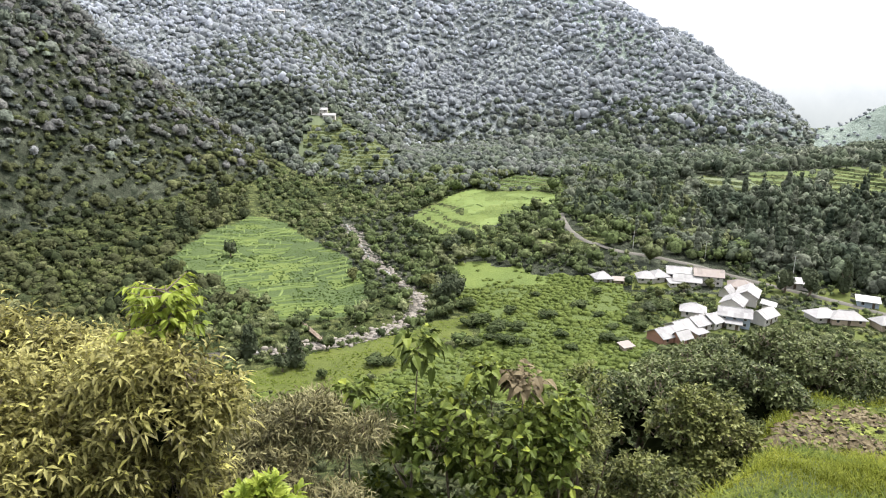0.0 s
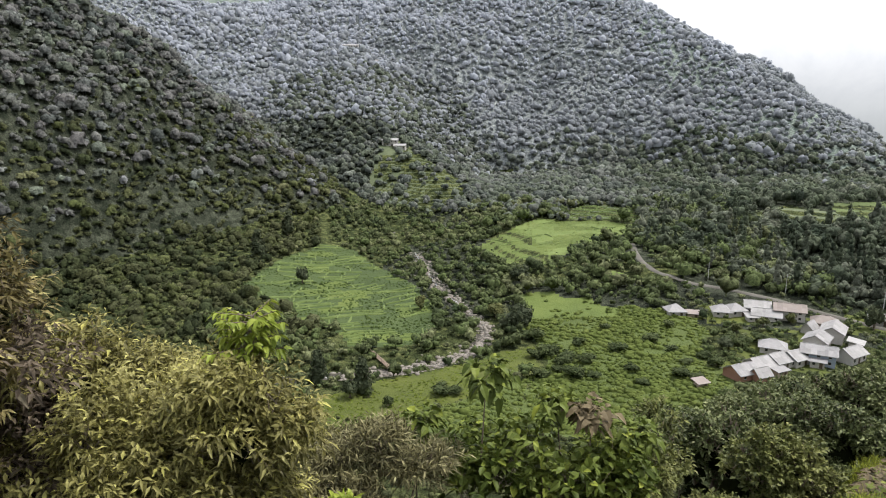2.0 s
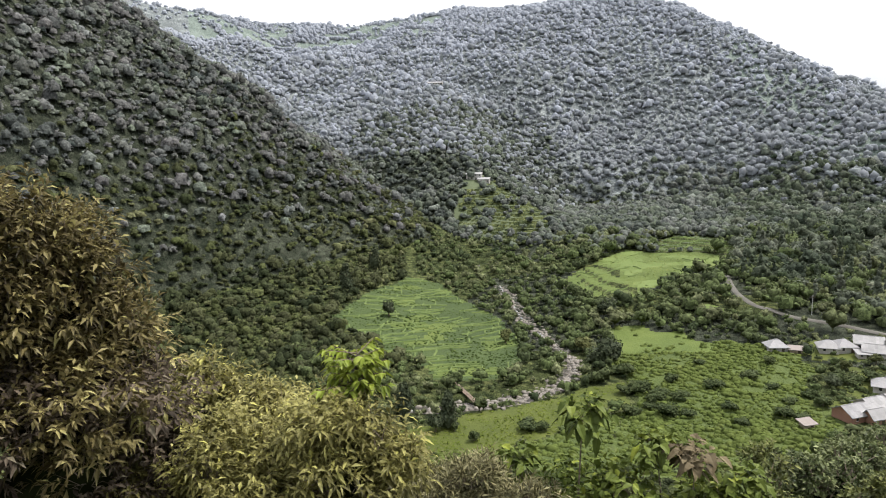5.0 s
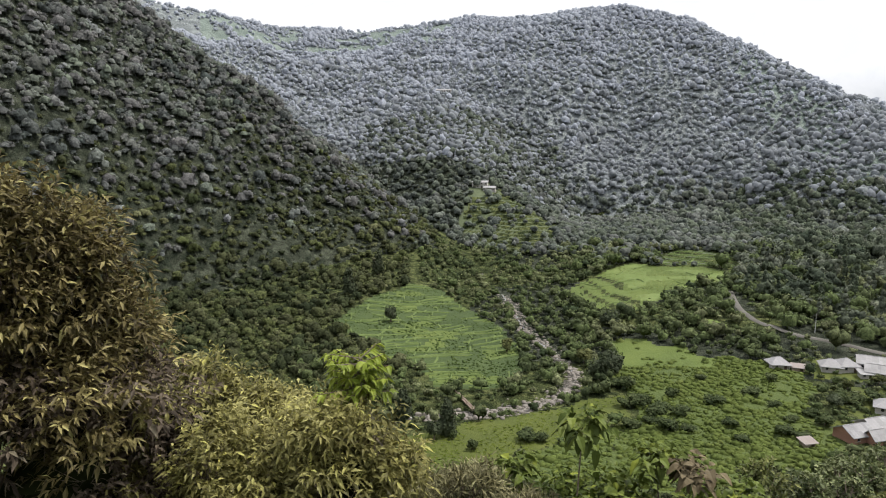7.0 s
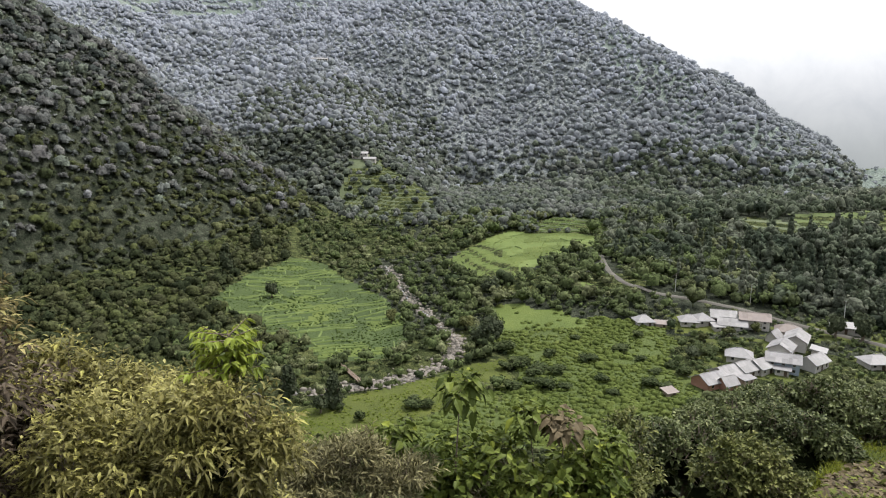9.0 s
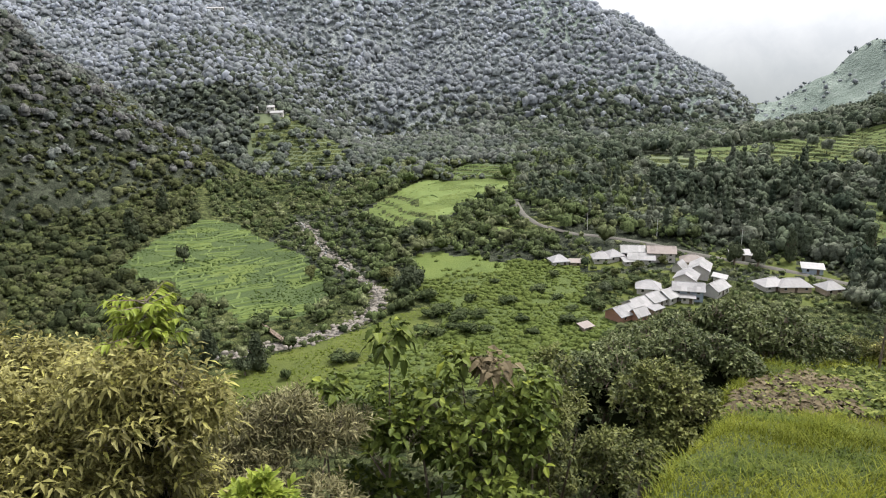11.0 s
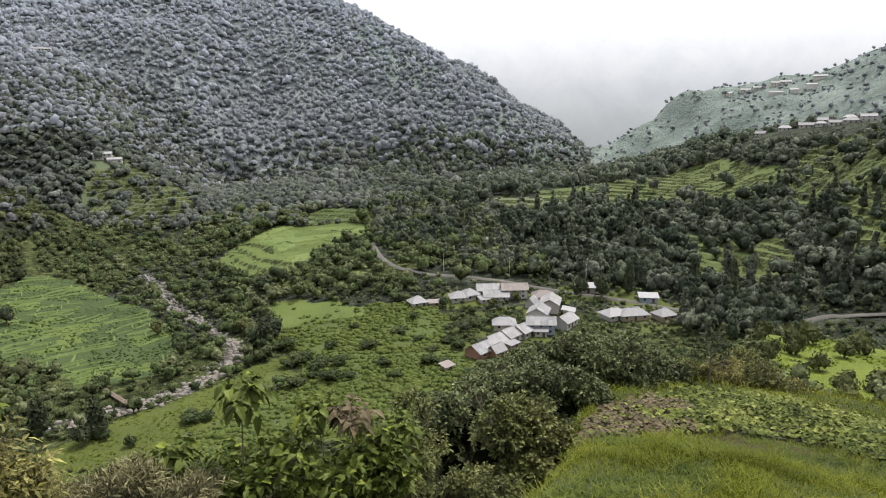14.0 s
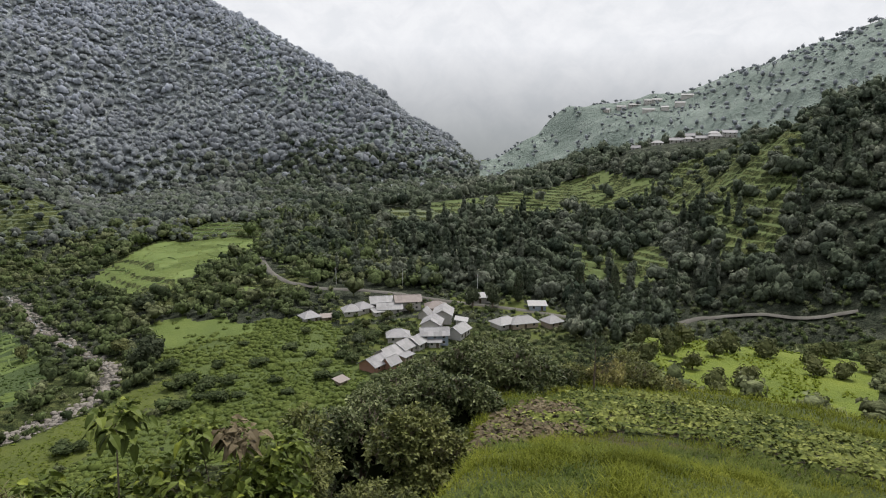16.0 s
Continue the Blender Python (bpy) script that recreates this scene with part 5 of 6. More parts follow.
def valley_tree(x, y, wide, high, mat, label, seed, conifer=False, category="tree", group=""):
    """A single tree: tapered trunk with limbs, and a crown of many leaf clumps with gaps."""
    top = new("tree" if category == "tree" else "bush")
    top.matrix_world = pose(x, y, ground_z(x, y) - 0.1)
    tagged(top, label, category, group)
    v, f = tree_template(seed, 320, 7 if not conifer else 8, 1.0, 0.28, conifer, core=0.8)
    v = v[9:] * (wide / 2, wide / 2, high / (2.0 if not conifer else 2.5))
    mesh_object("crown", v, f[3:] - 9, [mat], smooth_faces=False, parent=top)
    tv, tf = tube_mesh([(0, 0, -0.4), (0.05 * wide, 0, high * 0.3), (0, 0.03 * wide, high * 0.75)], [0.045 * high, 0.035 * high, 0.012 * high], 7)
    limbs = [(tv, tf)]
    for k in range(4):
        a = 1.57 * k + seed
        limbs.append(tube_mesh([(0.02, 0, high * 0.3), (wide * 0.2 * math.cos(a), wide * 0.2 * math.sin(a), high * 0.5),
                                (wide * 0.34 * math.cos(a), wide * 0.34 * math.sin(a), high * 0.62)], [0.022 * high, 0.014 * high, 0.005 * high], 5))
    v, f = join_parts(limbs)
    mesh_object("trunk", v, f, [M_BARK], parent=top)
    return top


def tube_mesh(points, radii, sides):
    """Verts and triangles of a tapered tube along points."""
    pts = np.asarray(points, float)
    v, f = [], []
    for k, (p, r) in enumerate(zip(pts, radii)):
        d = pts[min(k + 1, len(pts) - 1)] - pts[max(k - 1, 0)]
        d /= np.linalg.norm(d) + 1e-9
        s = np.cross(d, (0.31, 0.95, 0.05))
        s /= np.linalg.norm(s) + 1e-9
        t = np.cross(d, s)
        for j in range(sides):
            a = 6.28319 * j / sides
            v.append(p + r * (math.cos(a) * s + math.sin(a) * t))
    for k in range(len(pts) - 1):
        for j in range(sides):
            a, b = k * sides + j, k * sides + (j + 1) % sides
            f += [(a, b, b + sides), (a, b + sides, a + sides)]
    return np.array(v), np.array(f)


def join_parts(parts):
    vs, fs, base = [], [], 0
    for v, f in parts:
        vs.append(v)
        fs.append(np.asarray(f) + base)
        base += len(v)
    return np.concatenate(vs), np.concatenate(fs)


VALLEY_TREES = [  # x, y, width, height, material, label, conifer
    (-95, 283, 5.5, 8, M_WOOD_LEAF, "dark round tree standing in the terraced field", False),
    (-39, 258, 4.5, 6, M_BUSH, "small green tree at the edge of the terraced field", False),
    (-57.4, 183.0, 7.5, 11, M_WOOD_LEAF, "dark slender tree beside the stream", True),
    (-43.2, 178.5, 7.5, 11, M_WOOD_LEAF, "dark slender tree by the stream crossing", True),
    (-3, 234, 8, 9.5, M_WOOD_LEAF, "dark bushy tree where the stream bends", False),
    (1, 242, 8, 9, M_WOOD_LEAF, "dense dark tree on the stream bank", False),
    (-9, 250, 6, 6, M_BUSH, "green tree above the stream bend", False),
    (-46.0, 174.5, 4.5, 6.0, M_WOOD_LEAF, "dark bushy tree beside the slender stream tree", False),
    (-125, 351, 9, 14, M_WOOD_LEAF, "tall dark tree at the foot of the hill", True),
    (-126, 311, 9.5, 14, M_WOOD_LEAF, "tall dark tree above the terraced field", True),
    (0, 291, 9, 8, M_WOOD_LEAF, "round dark tree below the bright paddy", False),
    (176, 222, 7, 15, M_WOOD_LEAF, "tall dark pine behind the hamlet", True),
    (166, 232, 7, 14, M_WOOD_LEAF, "tall dark pine above the road", True),
    (120, 240, 6, 10, M_WOOD_LEAF, "dark tree between the hamlet houses", False),
    (127, 236, 7, 11, M_WOOD_LEAF, "dark tree beside the upper house", False),
    (140, 238, 6, 13, M_WOOD_LEAF, "dark tall tree behind the hamlet", True),
    (94, 243, 4, 4, M_BUSH, "green bush in the hamlet gardens", False),
    (84, 240, 5, 4, M_BUSH, "leafy bush in the hamlet gardens", False),
    (74, 236, 4, 3.5, M_BUSH, "garden bush below the houses", False),
    (66, 220, 5, 4, M_WOOD_LEAF, "dark bush at the field edge near the row houses", False),
    (289, 405, 7, 10, M_WOOD_LEAF, "lone dark tree on the terrace edge", False),
]
for k, (x_, y_, w_, h_, mat_, label_, con_) in enumerate(VALLEY_TREES):
    valley_tree(x_, y_, w_, h_, mat_, label_, 700 + k, con_)
for k, (x_, y_, w_, h_) in enumerate(((-34.5, 171, 3.4, 3.6), (-21.2, 180.5, 6, 3.4), (-17, 181, 4.5, 3), (-41, 176, 2.2, 3), (9, 212, 6, 4.5), (14, 206, 6, 4),
                                      (20, 222, 4.5, 3.2), (6, 226, 6, 5), (44, 226, 6, 3.2), (52, 238, 4, 3), (30, 236, 4, 2.6), (34, 200, 5, 2.6))):
    valley_tree(x_, y_, w_, h_, M_VALLEY_BUSH, "rounded dark green bush standing in the field", 760 + k, category="bush", group="field bushes")

# dark bushes along the borders of the middle field, each turned and sized differently
field_bush = valley_tree(5.2, 211.2, 5.0, 3.4, M_VALLEY_BUSH, "dense dark green bush on the border of the field", 781, category="bush", group="field border bushes")
rng4 = np.random.default_rng(43)
for x_, y_ in ((10.9, 214.8), (15.9, 211.0), (21.0, 206.9), (22.5, 194.8), (12.8, 198.7), (6.8, 194.7), (16.7, 194.4), (48.9, 217.2), (51.3, 207.1), (57.5, 211.8), (51.9, 195.2), (47.5, 196.3), (35.5, 189.5), (59.6, 205.2), (2.4, 228.3), (32.0, 216.7), (68.0, 223.9), (72.3, 222.4), (79.2, 224.9)):
    s_ = rng4.uniform(0.7, 1.35)
    c_ = copy_thing(field_bush, pose(x_, y_, ground_z(x_, y_) - 0.2, 0, 0, rng4.uniform(0, 360)))
    c_.scale = (s_ * rng4.uniform(0.9, 1.3), s_, s_ * rng4.uniform(0.75, 1.1))

# orchard on the lower bench: one tree built, then copied
orchard_tree = valley_tree(66.4, 62.6, 3.0, 3.2, M_BUSH, "small dark leafy fruit tree on the grassy bench", 790, group="orchard trees")
rng2 = np.random.default_rng(41)
for x_, y_ in ((71.8, 62.5), (67.9, 77.2), (70.9, 71.1), (74.9, 79.5), (81.8, 77.6), (91.3, 76.1), (88.2, 65), (90.8, 62.1), (83.8, 86.5), (98.5, 63.5),
               (78.0, 84), (87, 80), (94, 70), (63, 58.5), (76, 88), (101, 72)):
    s_ = rng2.uniform(0.75, 1.25)
    c_ = copy_thing(orchard_tree, pose(x_, y_, ground_z(x_, y_) - 0.1, 0, 0, rng2.uniform(0, 360)))
    c_.scale = (s_, s_, s_ * rng2.uniform(0.85, 1.2))


# ---- roadside poles, parapet and the footbridge ----
def power_pole(az_, r_, label):
    x_, y_ = polar(az_, r_)
    top = new("power_pole")
    top.matrix_world = pose(x_, y_, ground_z(x_, y_) - 0.2, 0, 0, -az_)
    tagged(top, label, "pole", "power poles")
    v, f = tube_mesh([(0, 0, 0), (0, 0, 4), (0, 0, 8)], [0.16, 0.13, 0.10], 8)
    mesh_object("post", v, f, [M_CONCRETE], parent=top)
    part("crossarm", block(bmesh.new(), -0.9, 0.9, -0.06, 0.06, 7.3, 7.45), M_DARK_WOOD, top)
    for s in (-0.75, 0.0, 0.75):
        v, f = tube_mesh([(s, 0, 7.45), (s, 0, 7.6), (s, 0, 7.7)], [0.05, 0.07, 0.03], 6)
        mesh_object("insulator", v, f, [M_GLASS], parent=top)


for az_, r_ in ((15.0, 299), (20.6, 292), (27.0, 286), (40.0, 270)):
    power_pole(az_, r_, "grey power pole with a crossarm beside the road")


def footbridge():
    """Log footbridge over the stream: two beams, planks and a hand rail."""
    top = new("footbridge")
    top.matrix_world = pose(-43.3, 203, ground_z(-41, 196) + 1.9, 0, 0, 123)
    tagged(top, "narrow weathered log footbridge over the stream", "bridge")
    for s in (-0.5, 0.5):
        v, f = tube_mesh([(-8, s, 0.05), (0, s, 0.15), (8, s, 0)], [0.2, 0.19, 0.17], 8)
        mesh_object("beam", v, f, [M_RUSTWOOD], parent=top)
    for k in range(18):
        part("plank", block(bmesh.new(), -7.8 + k * 0.88, -7.1 + k * 0.88, -0.75, 0.75, 0.26, 0.33), M_RUSTWOOD, top)
    for s in (-7.5, -2.5, 2.5, 7.5):
        part("rail_post", block(bmesh.new(), s - 0.06, s + 0.06, 0.62, 0.74, 0.2, 1.2), M_RUSTWOOD, top)
    part("rail", block(bmesh.new(), -7.8, 7.8, 0.64, 0.72, 1.15, 1.25), M_RUSTWOOD, top)


M_RUSTWOOD = plain_mat("weathered_log", (0.11, 0.075, 0.052), (0.22, 0.165, 0.125), 2, 0.85)
footbridge()

# ---- vegetation round the standpoint: real leaves on twigs and stems ----
def leaf_mesh(P, D, L, W, droop, rng, fold=0.35, fine=True):
    """Folded, arching leaves from base points P along directions D; L length, W half width. Returns verts and triangles."""
    n = len(P)
    D = D / np.linalg.norm(D, axis=1, keepdims=True)
    up = np.tile((0.0, 0.0, 1.0), (n, 1)) + rng.normal(size=(n, 3)) * 0.35
    S = np.cross(D, up)
    S /= np.linalg.norm(S, axis=1, keepdims=True) + 1e-9
    N = np.cross(S, D)
    L, W = L[:, None], W[:, None]

    def mid(s):
        return P + D * L * s - np.array((0, 0, 1.0)) * (droop * L * s * s)

    if fine:
        rows = [mid(0.0)]
        for s, w in ((0.38, 1.0), (0.75, 0.66)):
            c = mid(s)
            rows += [c - S * W * w + N * W * w * fold, c, c + S * W * w + N * W * w * fold]
        rows.append(mid(1.0))
        tris = np.array([(0, 2, 1), (0, 3, 2), (1, 2, 5), (1, 5, 4), (2, 3, 6), (2, 6, 5), (4, 5, 7), (5, 6, 7)])
    else:
        c = mid(0.45)
        rows = [mid(0.0), c - S * W + N * W * fold, c, c + S * W + N * W * fold, mid(1.0)]
        tris = np.array([(0, 2, 1), (0, 3, 2), (1, 2, 4), (2, 3, 4)])
    k = len(rows)
    v = np.stack(rows, 1).reshape(-1, 3)
    f = (tris[None] + (np.arange(n) * k)[:, None, None]).reshape(-1, 3)
    return v, f


def shrub(name, base, lobes, sprays, per, leaf, ratio, droop, mat, label, category, seed, fine=True, twig=0.35, spread=0.7,
          stem=0.03, up=0.5, group="", low=-0.35, sub=0, dense=False):
    """A shrub or tree: stems from its base into each lobe (x, y, z, rx, ry, rz), twigs on the lobes and leaves along the twigs."""
    rng = np.random.default_rng(seed)
    top = new(name)
    bx, by = base
    bz = ground_z(bx, by) - 0.15
    top.matrix_world = pose(bx, by, bz)
    tagged(top, label, category, group)
    lob = np.array(lobes, float)
    lob[:, :3] -= (bx, by, bz)
    main = lob
    if sub:  # each lobe breaks up into rounded clumps
        c = rng.normal(size=(len(lob) * sub, 3))
        c /= np.linalg.norm(c, axis=1, keepdims=True)
        c[:, 2] = np.where(c[:, 2] < -0.4, -c[:, 2], c[:, 2])
        big = np.repeat(lob, sub, axis=0)
        lob = np.concatenate([big[:, :3] + c * big[:, 3:] * rng.uniform(0.6, 0.95, (len(big), 1)), big[:, 3:] * rng.uniform(0.24, 0.42, (len(big), 1))], axis=1)
    vol = lob[:, 3] * lob[:, 4] + lob[:, 3] * lob[:, 5]
    pick = rng.choice(len(lob), sprays, p=vol / vol.sum())
    d = rng.normal(size=(sprays, 3))
    d /= np.linalg.norm(d, axis=1, keepdims=True)
    d[:, 2] = np.where(d[:, 2] < low, -d[:, 2], d[:, 2])
    rad = rng.uniform(0.35, 1.0, sprays) ** 0.5
    rad *= 1 + 0.22 * vnoise(d[:, 0] * 3 + pick, d[:, 1] * 3 + d[:, 2] * 3, seed)
    o = lob[pick, :3] + d * lob[pick, 3:6] * rad[:, None]
    tw = d * (1, 1, 0.7) + (0, 0, up) + rng.normal(size=d.shape) * 0.35
    tw /= np.linalg.norm(tw, axis=1, keepdims=True)
    # leaves along each twig
    s = np.tile(np.linspace(0.1, 1.0, per), sprays)
    idx = np.repeat(np.arange(sprays), per)
    P = o[idx] + tw[idx] * (twig * s)[:, None]
    ang = np.tile(np.arange(per) * 2.4, sprays) + rng.uniform(0, 6.28, sprays)[idx]
    a = np.cross(tw[idx], rng.normal(size=(1, 3)))
    a /= np.linalg.norm(a, axis=1, keepdims=True) + 1e-9
    b = np.cross(tw[idx], a)
    D = tw[idx] * (0.5 + 0.4 * s)[:, None] + (a * np.cos(ang)[:, None] + b * np.sin(ang)[:, None]) * spread + rng.normal(size=P.shape) * 0.15
    L = leaf * rng.uniform(0.65, 1.2, len(P)) * (1.1 - 0.35 * s)
    v, f = leaf_mesh(P, D, L, L * ratio * 0.5, droop, rng, fine=fine)
    mesh_object("foliage", v, f, [mat], smooth_faces=False, parent=top)
    if dense:  # added near-black shells stand in for shade deep inside the crown
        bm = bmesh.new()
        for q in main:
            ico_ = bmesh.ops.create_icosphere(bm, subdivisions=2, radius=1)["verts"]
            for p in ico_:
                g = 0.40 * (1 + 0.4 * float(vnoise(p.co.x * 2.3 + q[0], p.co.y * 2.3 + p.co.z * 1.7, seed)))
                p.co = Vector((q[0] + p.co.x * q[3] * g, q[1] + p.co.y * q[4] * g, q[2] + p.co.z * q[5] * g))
        part("gap_shade_shell", bm, M_GAP_SHADE, top)
    # twigs as thin three-sided rods
    k = min(sprays, 900)
    a0, b0 = o[:k] - tw[:k] * twig * 0.8, o[:k] + tw[:k] * twig
    w = stem * 0.16
    tri = [np.array((math.cos(q), math.sin(q), 0)) * w for q in (0, 2.1, 4.2)]
    v = np.stack([a0 + tri[0], a0 + tri[1], a0 + tri[2], b0], 1).reshape(-1, 3)
    f = (np.array([(0, 1, 3), (1, 2, 3), (2, 0, 3)])[None] + (np.arange(k) * 4)[:, None, None]).reshape(-1, 3)
    mesh_object("branchwork", v, f, [M_BARK], parent=top)
    stems = []
    for q in main:
        c = q[:3]
        bend = c * 0.5 + np.array((rng.uniform(-0.1, 0.1), rng.uniform(-0.1, 0.1), 0.1)) * np.linalg.norm(c)
        stems.append(tube_mesh([(0, 0, 0), bend * (0.6, 0.6, 1), c + (0, 0, q[5] * 0.3)], [stem * 1.6, stem * 1.1, stem * 0.35], 7))
    v, f = join_parts(stems)
    mesh_object("stem", v, f, [M_BARK], parent=top)
    return top


def lobe(az_, r_, el_, rx, rz, ry=None):
    """A crown lobe centred at an azimuth, distance and elevation angle from the standpoint."""
    x_, y_ = polar(az_, r_)
    return (x_, y_, EYE + r_ * math.tan(radians(el_)), rx, ry or rx, rz)


def lobe_under(az_, r_, top_el, rx, rz):
    """A crown lobe whose top reaches an elevation angle."""
    x_, y_ = polar(az_, r_)
    return (x_, y_, EYE + r_ * math.tan(radians(top_el)) - rz - 0.15, rx, rx, rz)


YELLOWING = "yellowing green shrub with small drooping leaves"
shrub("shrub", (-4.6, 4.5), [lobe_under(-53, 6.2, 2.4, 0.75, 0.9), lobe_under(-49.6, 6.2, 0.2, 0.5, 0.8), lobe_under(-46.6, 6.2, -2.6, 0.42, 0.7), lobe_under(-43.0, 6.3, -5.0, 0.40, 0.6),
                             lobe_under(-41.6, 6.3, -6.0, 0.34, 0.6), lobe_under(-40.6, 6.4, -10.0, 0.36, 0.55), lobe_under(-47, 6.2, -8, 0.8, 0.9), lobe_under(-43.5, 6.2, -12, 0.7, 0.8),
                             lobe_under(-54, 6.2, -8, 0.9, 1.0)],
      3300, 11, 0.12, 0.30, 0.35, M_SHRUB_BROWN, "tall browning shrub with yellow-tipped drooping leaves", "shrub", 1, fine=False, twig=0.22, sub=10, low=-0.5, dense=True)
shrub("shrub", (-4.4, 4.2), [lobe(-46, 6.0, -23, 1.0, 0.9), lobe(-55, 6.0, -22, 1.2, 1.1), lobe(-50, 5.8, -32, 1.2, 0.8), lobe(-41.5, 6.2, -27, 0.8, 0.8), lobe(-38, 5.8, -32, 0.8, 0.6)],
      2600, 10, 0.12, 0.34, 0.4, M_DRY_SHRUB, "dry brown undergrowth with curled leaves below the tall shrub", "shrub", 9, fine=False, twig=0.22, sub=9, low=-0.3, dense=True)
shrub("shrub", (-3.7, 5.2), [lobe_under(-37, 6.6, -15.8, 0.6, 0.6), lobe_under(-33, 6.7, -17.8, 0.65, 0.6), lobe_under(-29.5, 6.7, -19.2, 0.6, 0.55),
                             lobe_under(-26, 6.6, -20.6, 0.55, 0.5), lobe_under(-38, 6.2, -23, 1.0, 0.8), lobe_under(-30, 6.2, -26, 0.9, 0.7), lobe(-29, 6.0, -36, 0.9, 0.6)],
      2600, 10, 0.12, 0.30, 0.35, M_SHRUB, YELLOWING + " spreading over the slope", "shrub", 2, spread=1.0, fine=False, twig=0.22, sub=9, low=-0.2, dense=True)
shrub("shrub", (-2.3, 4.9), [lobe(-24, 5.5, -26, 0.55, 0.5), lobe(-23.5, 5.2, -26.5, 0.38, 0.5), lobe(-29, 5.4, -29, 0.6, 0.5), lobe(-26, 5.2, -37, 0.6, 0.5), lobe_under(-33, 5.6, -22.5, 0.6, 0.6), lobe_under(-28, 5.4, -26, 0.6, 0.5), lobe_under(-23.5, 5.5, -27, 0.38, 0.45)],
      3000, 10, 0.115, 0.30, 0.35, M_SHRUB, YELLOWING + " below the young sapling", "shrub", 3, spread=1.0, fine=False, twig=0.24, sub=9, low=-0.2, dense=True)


def sapling():
    """A thin sapling with drooping lime leaves at its top."""
    rng = np.random.default_rng(77)
    x_, y_ = -2.14, 5.24
    bz = ground_z(x_, y_) - 0.1
    top = new("sapling")
    top.matrix_world = pose(x_, y_, bz)
    tagged(top, "thin young sapling with bright lime drooping leaves", "sapling")
    h = 78.31 - bz
    v, f = tube_mesh([(0.04, 0, 0), (-0.02, 0.02, h * 0.5), (0, 0, h - 0.28), (0.02, 0, h - 0.05)], [0.015, 0.012, 0.009, 0.006], 8)
    mesh_object("stem", v, f, [M_BARK], parent=top)
    P, D, tw = [], [], []
    for k in range(34):
        a = 2.4 * k
        z0 = h - 0.38 + 0.010 * k
        reach = rng.uniform(0.11, 0.31) if k != 7 else 0.42
        d = np.array((math.cos(a), math.sin(a), 0.5 - 0.9 * reach))
        e = np.array((0, 0, z0)) + d * reach
        tw.append(tube_mesh([(0, 0, z0), np.array((0, 0, z0)) + d * reach * 0.6, e], [0.006, 0.005, 0.003], 5))
        for j in range(17):
            s = 0.25 + 0.75 * j / 16
            P.append(np.array((0, 0, z0)) + d * reach * s)
            b = a + (1 if j % 2 else -1) * rng.uniform(0.4, 1.3)
            D.append((math.cos(b), math.sin(b), rng.uniform(-0.45, 0.35)))
    P, D = np.array(P), np.array(D)
    L = rng.uniform(0.06, 0.12, len(P))
    v, f = leaf_mesh(P, D, L, L * 0.2, 0.45, rng)
    mesh_object("foliage", v, f, [M_SAPLING], smooth_faces=False, parent=top)
    v, f = join_parts(tw)
    mesh_object("branchwork", v, f, [M_BARK], parent=top)


sapling()
shrub("shrub", (-1.15, 4.0), [lobe(-15.5, 4.3, -34.5, 0.2, 0.16)], 70, 8, 0.14, 0.36, 0.3, M_SAPLING,
      "small lime-green shrub at the foot of the slope", "shrub", 4, twig=0.12, stem=0.015)
shrub("shrub", (-2.0, 8.0), [lobe_under(-18.5, 8.6, -26.4, 0.85, 0.75), lobe_under(-12.5, 8.6, -25.8, 0.8, 0.7), lobe_under(-8.5, 8.5, -27.5, 0.6, 0.6), lobe_under(-15, 8, -31, 1.3, 0.8)],
      1900, 9, 0.17, 0.17, 0.15, M_GREYBUSH, "grey-green bush with narrow stiff leaves and dark gaps", "bush", 5, fine=False, twig=0.2, spread=0.9, sub=8, low=-0.1)
shrub("shrub", (0.4, 9.0), [lobe_under(-5, 9.4, -28.0, 0.7, 0.6), lobe_under(0, 9.5, -26.6, 0.8, 0.7), lobe_under(5, 9.5, -25.6, 0.8, 0.7), lobe_under(8.8, 9.6, -26.6, 0.6, 0.6),
                            lobe_under(2, 9.2, -30.5, 1.5, 0.8)], 760, 6, 0.21, 0.55, 0.3, M_BIGLEAF,
      "broad-leaved green shrub with heart-shaped leaves", "shrub", 6, twig=0.32, spread=0.9, sub=7, low=-0.1)
for k, (az_, r_, el_) in enumerate(((-2.4, 9.5, -21.6), (3.8, 9.6, -23.6), (-8.6, 9.6, -25.4), (-3.2, 10.5, -26.2), (6.9, 9.4, -24.4), (10.5, 9.8, -25.5))):
    x_, y_ = polar(az_, r_)
    shrub("young_tree", (x_ + 0.05, y_), [lobe(az_, r_, el_ - 0.8, 0.17, 0.14)], 17, 5, 0.24, 0.62, 0.6, M_BIGLEAF if k != 4 else M_WITHERED,
          "slender young tree with large hanging leaves" if k != 4 else "withering stalk with drooping grey-brown leaves", "tree", 20 + k,
          twig=0.24, spread=1.1, stem=0.018, group="slender young trees")
shrub("shrub", (2.5, 10.4), [lobe_under(11.0, 11, -25.8, 0.7, 0.75), lobe_under(14.5, 11, -26.4, 0.85, 0.8), lobe_under(17.4, 11, -28.8, 0.7, 0.7), lobe_under(13, 10.8, -31, 1.3, 0.9), lobe_under(12.5, 11.2, -22.8, 0.3, 0.4)],
      1900, 8, 0.13, 0.45, 0.2, M_SMALLLEAF, "dense shrub with small rounded grey-green leaves", "shrub", 7, fine=False, twig=0.18, spread=0.9, sub=9, low=-0.1)
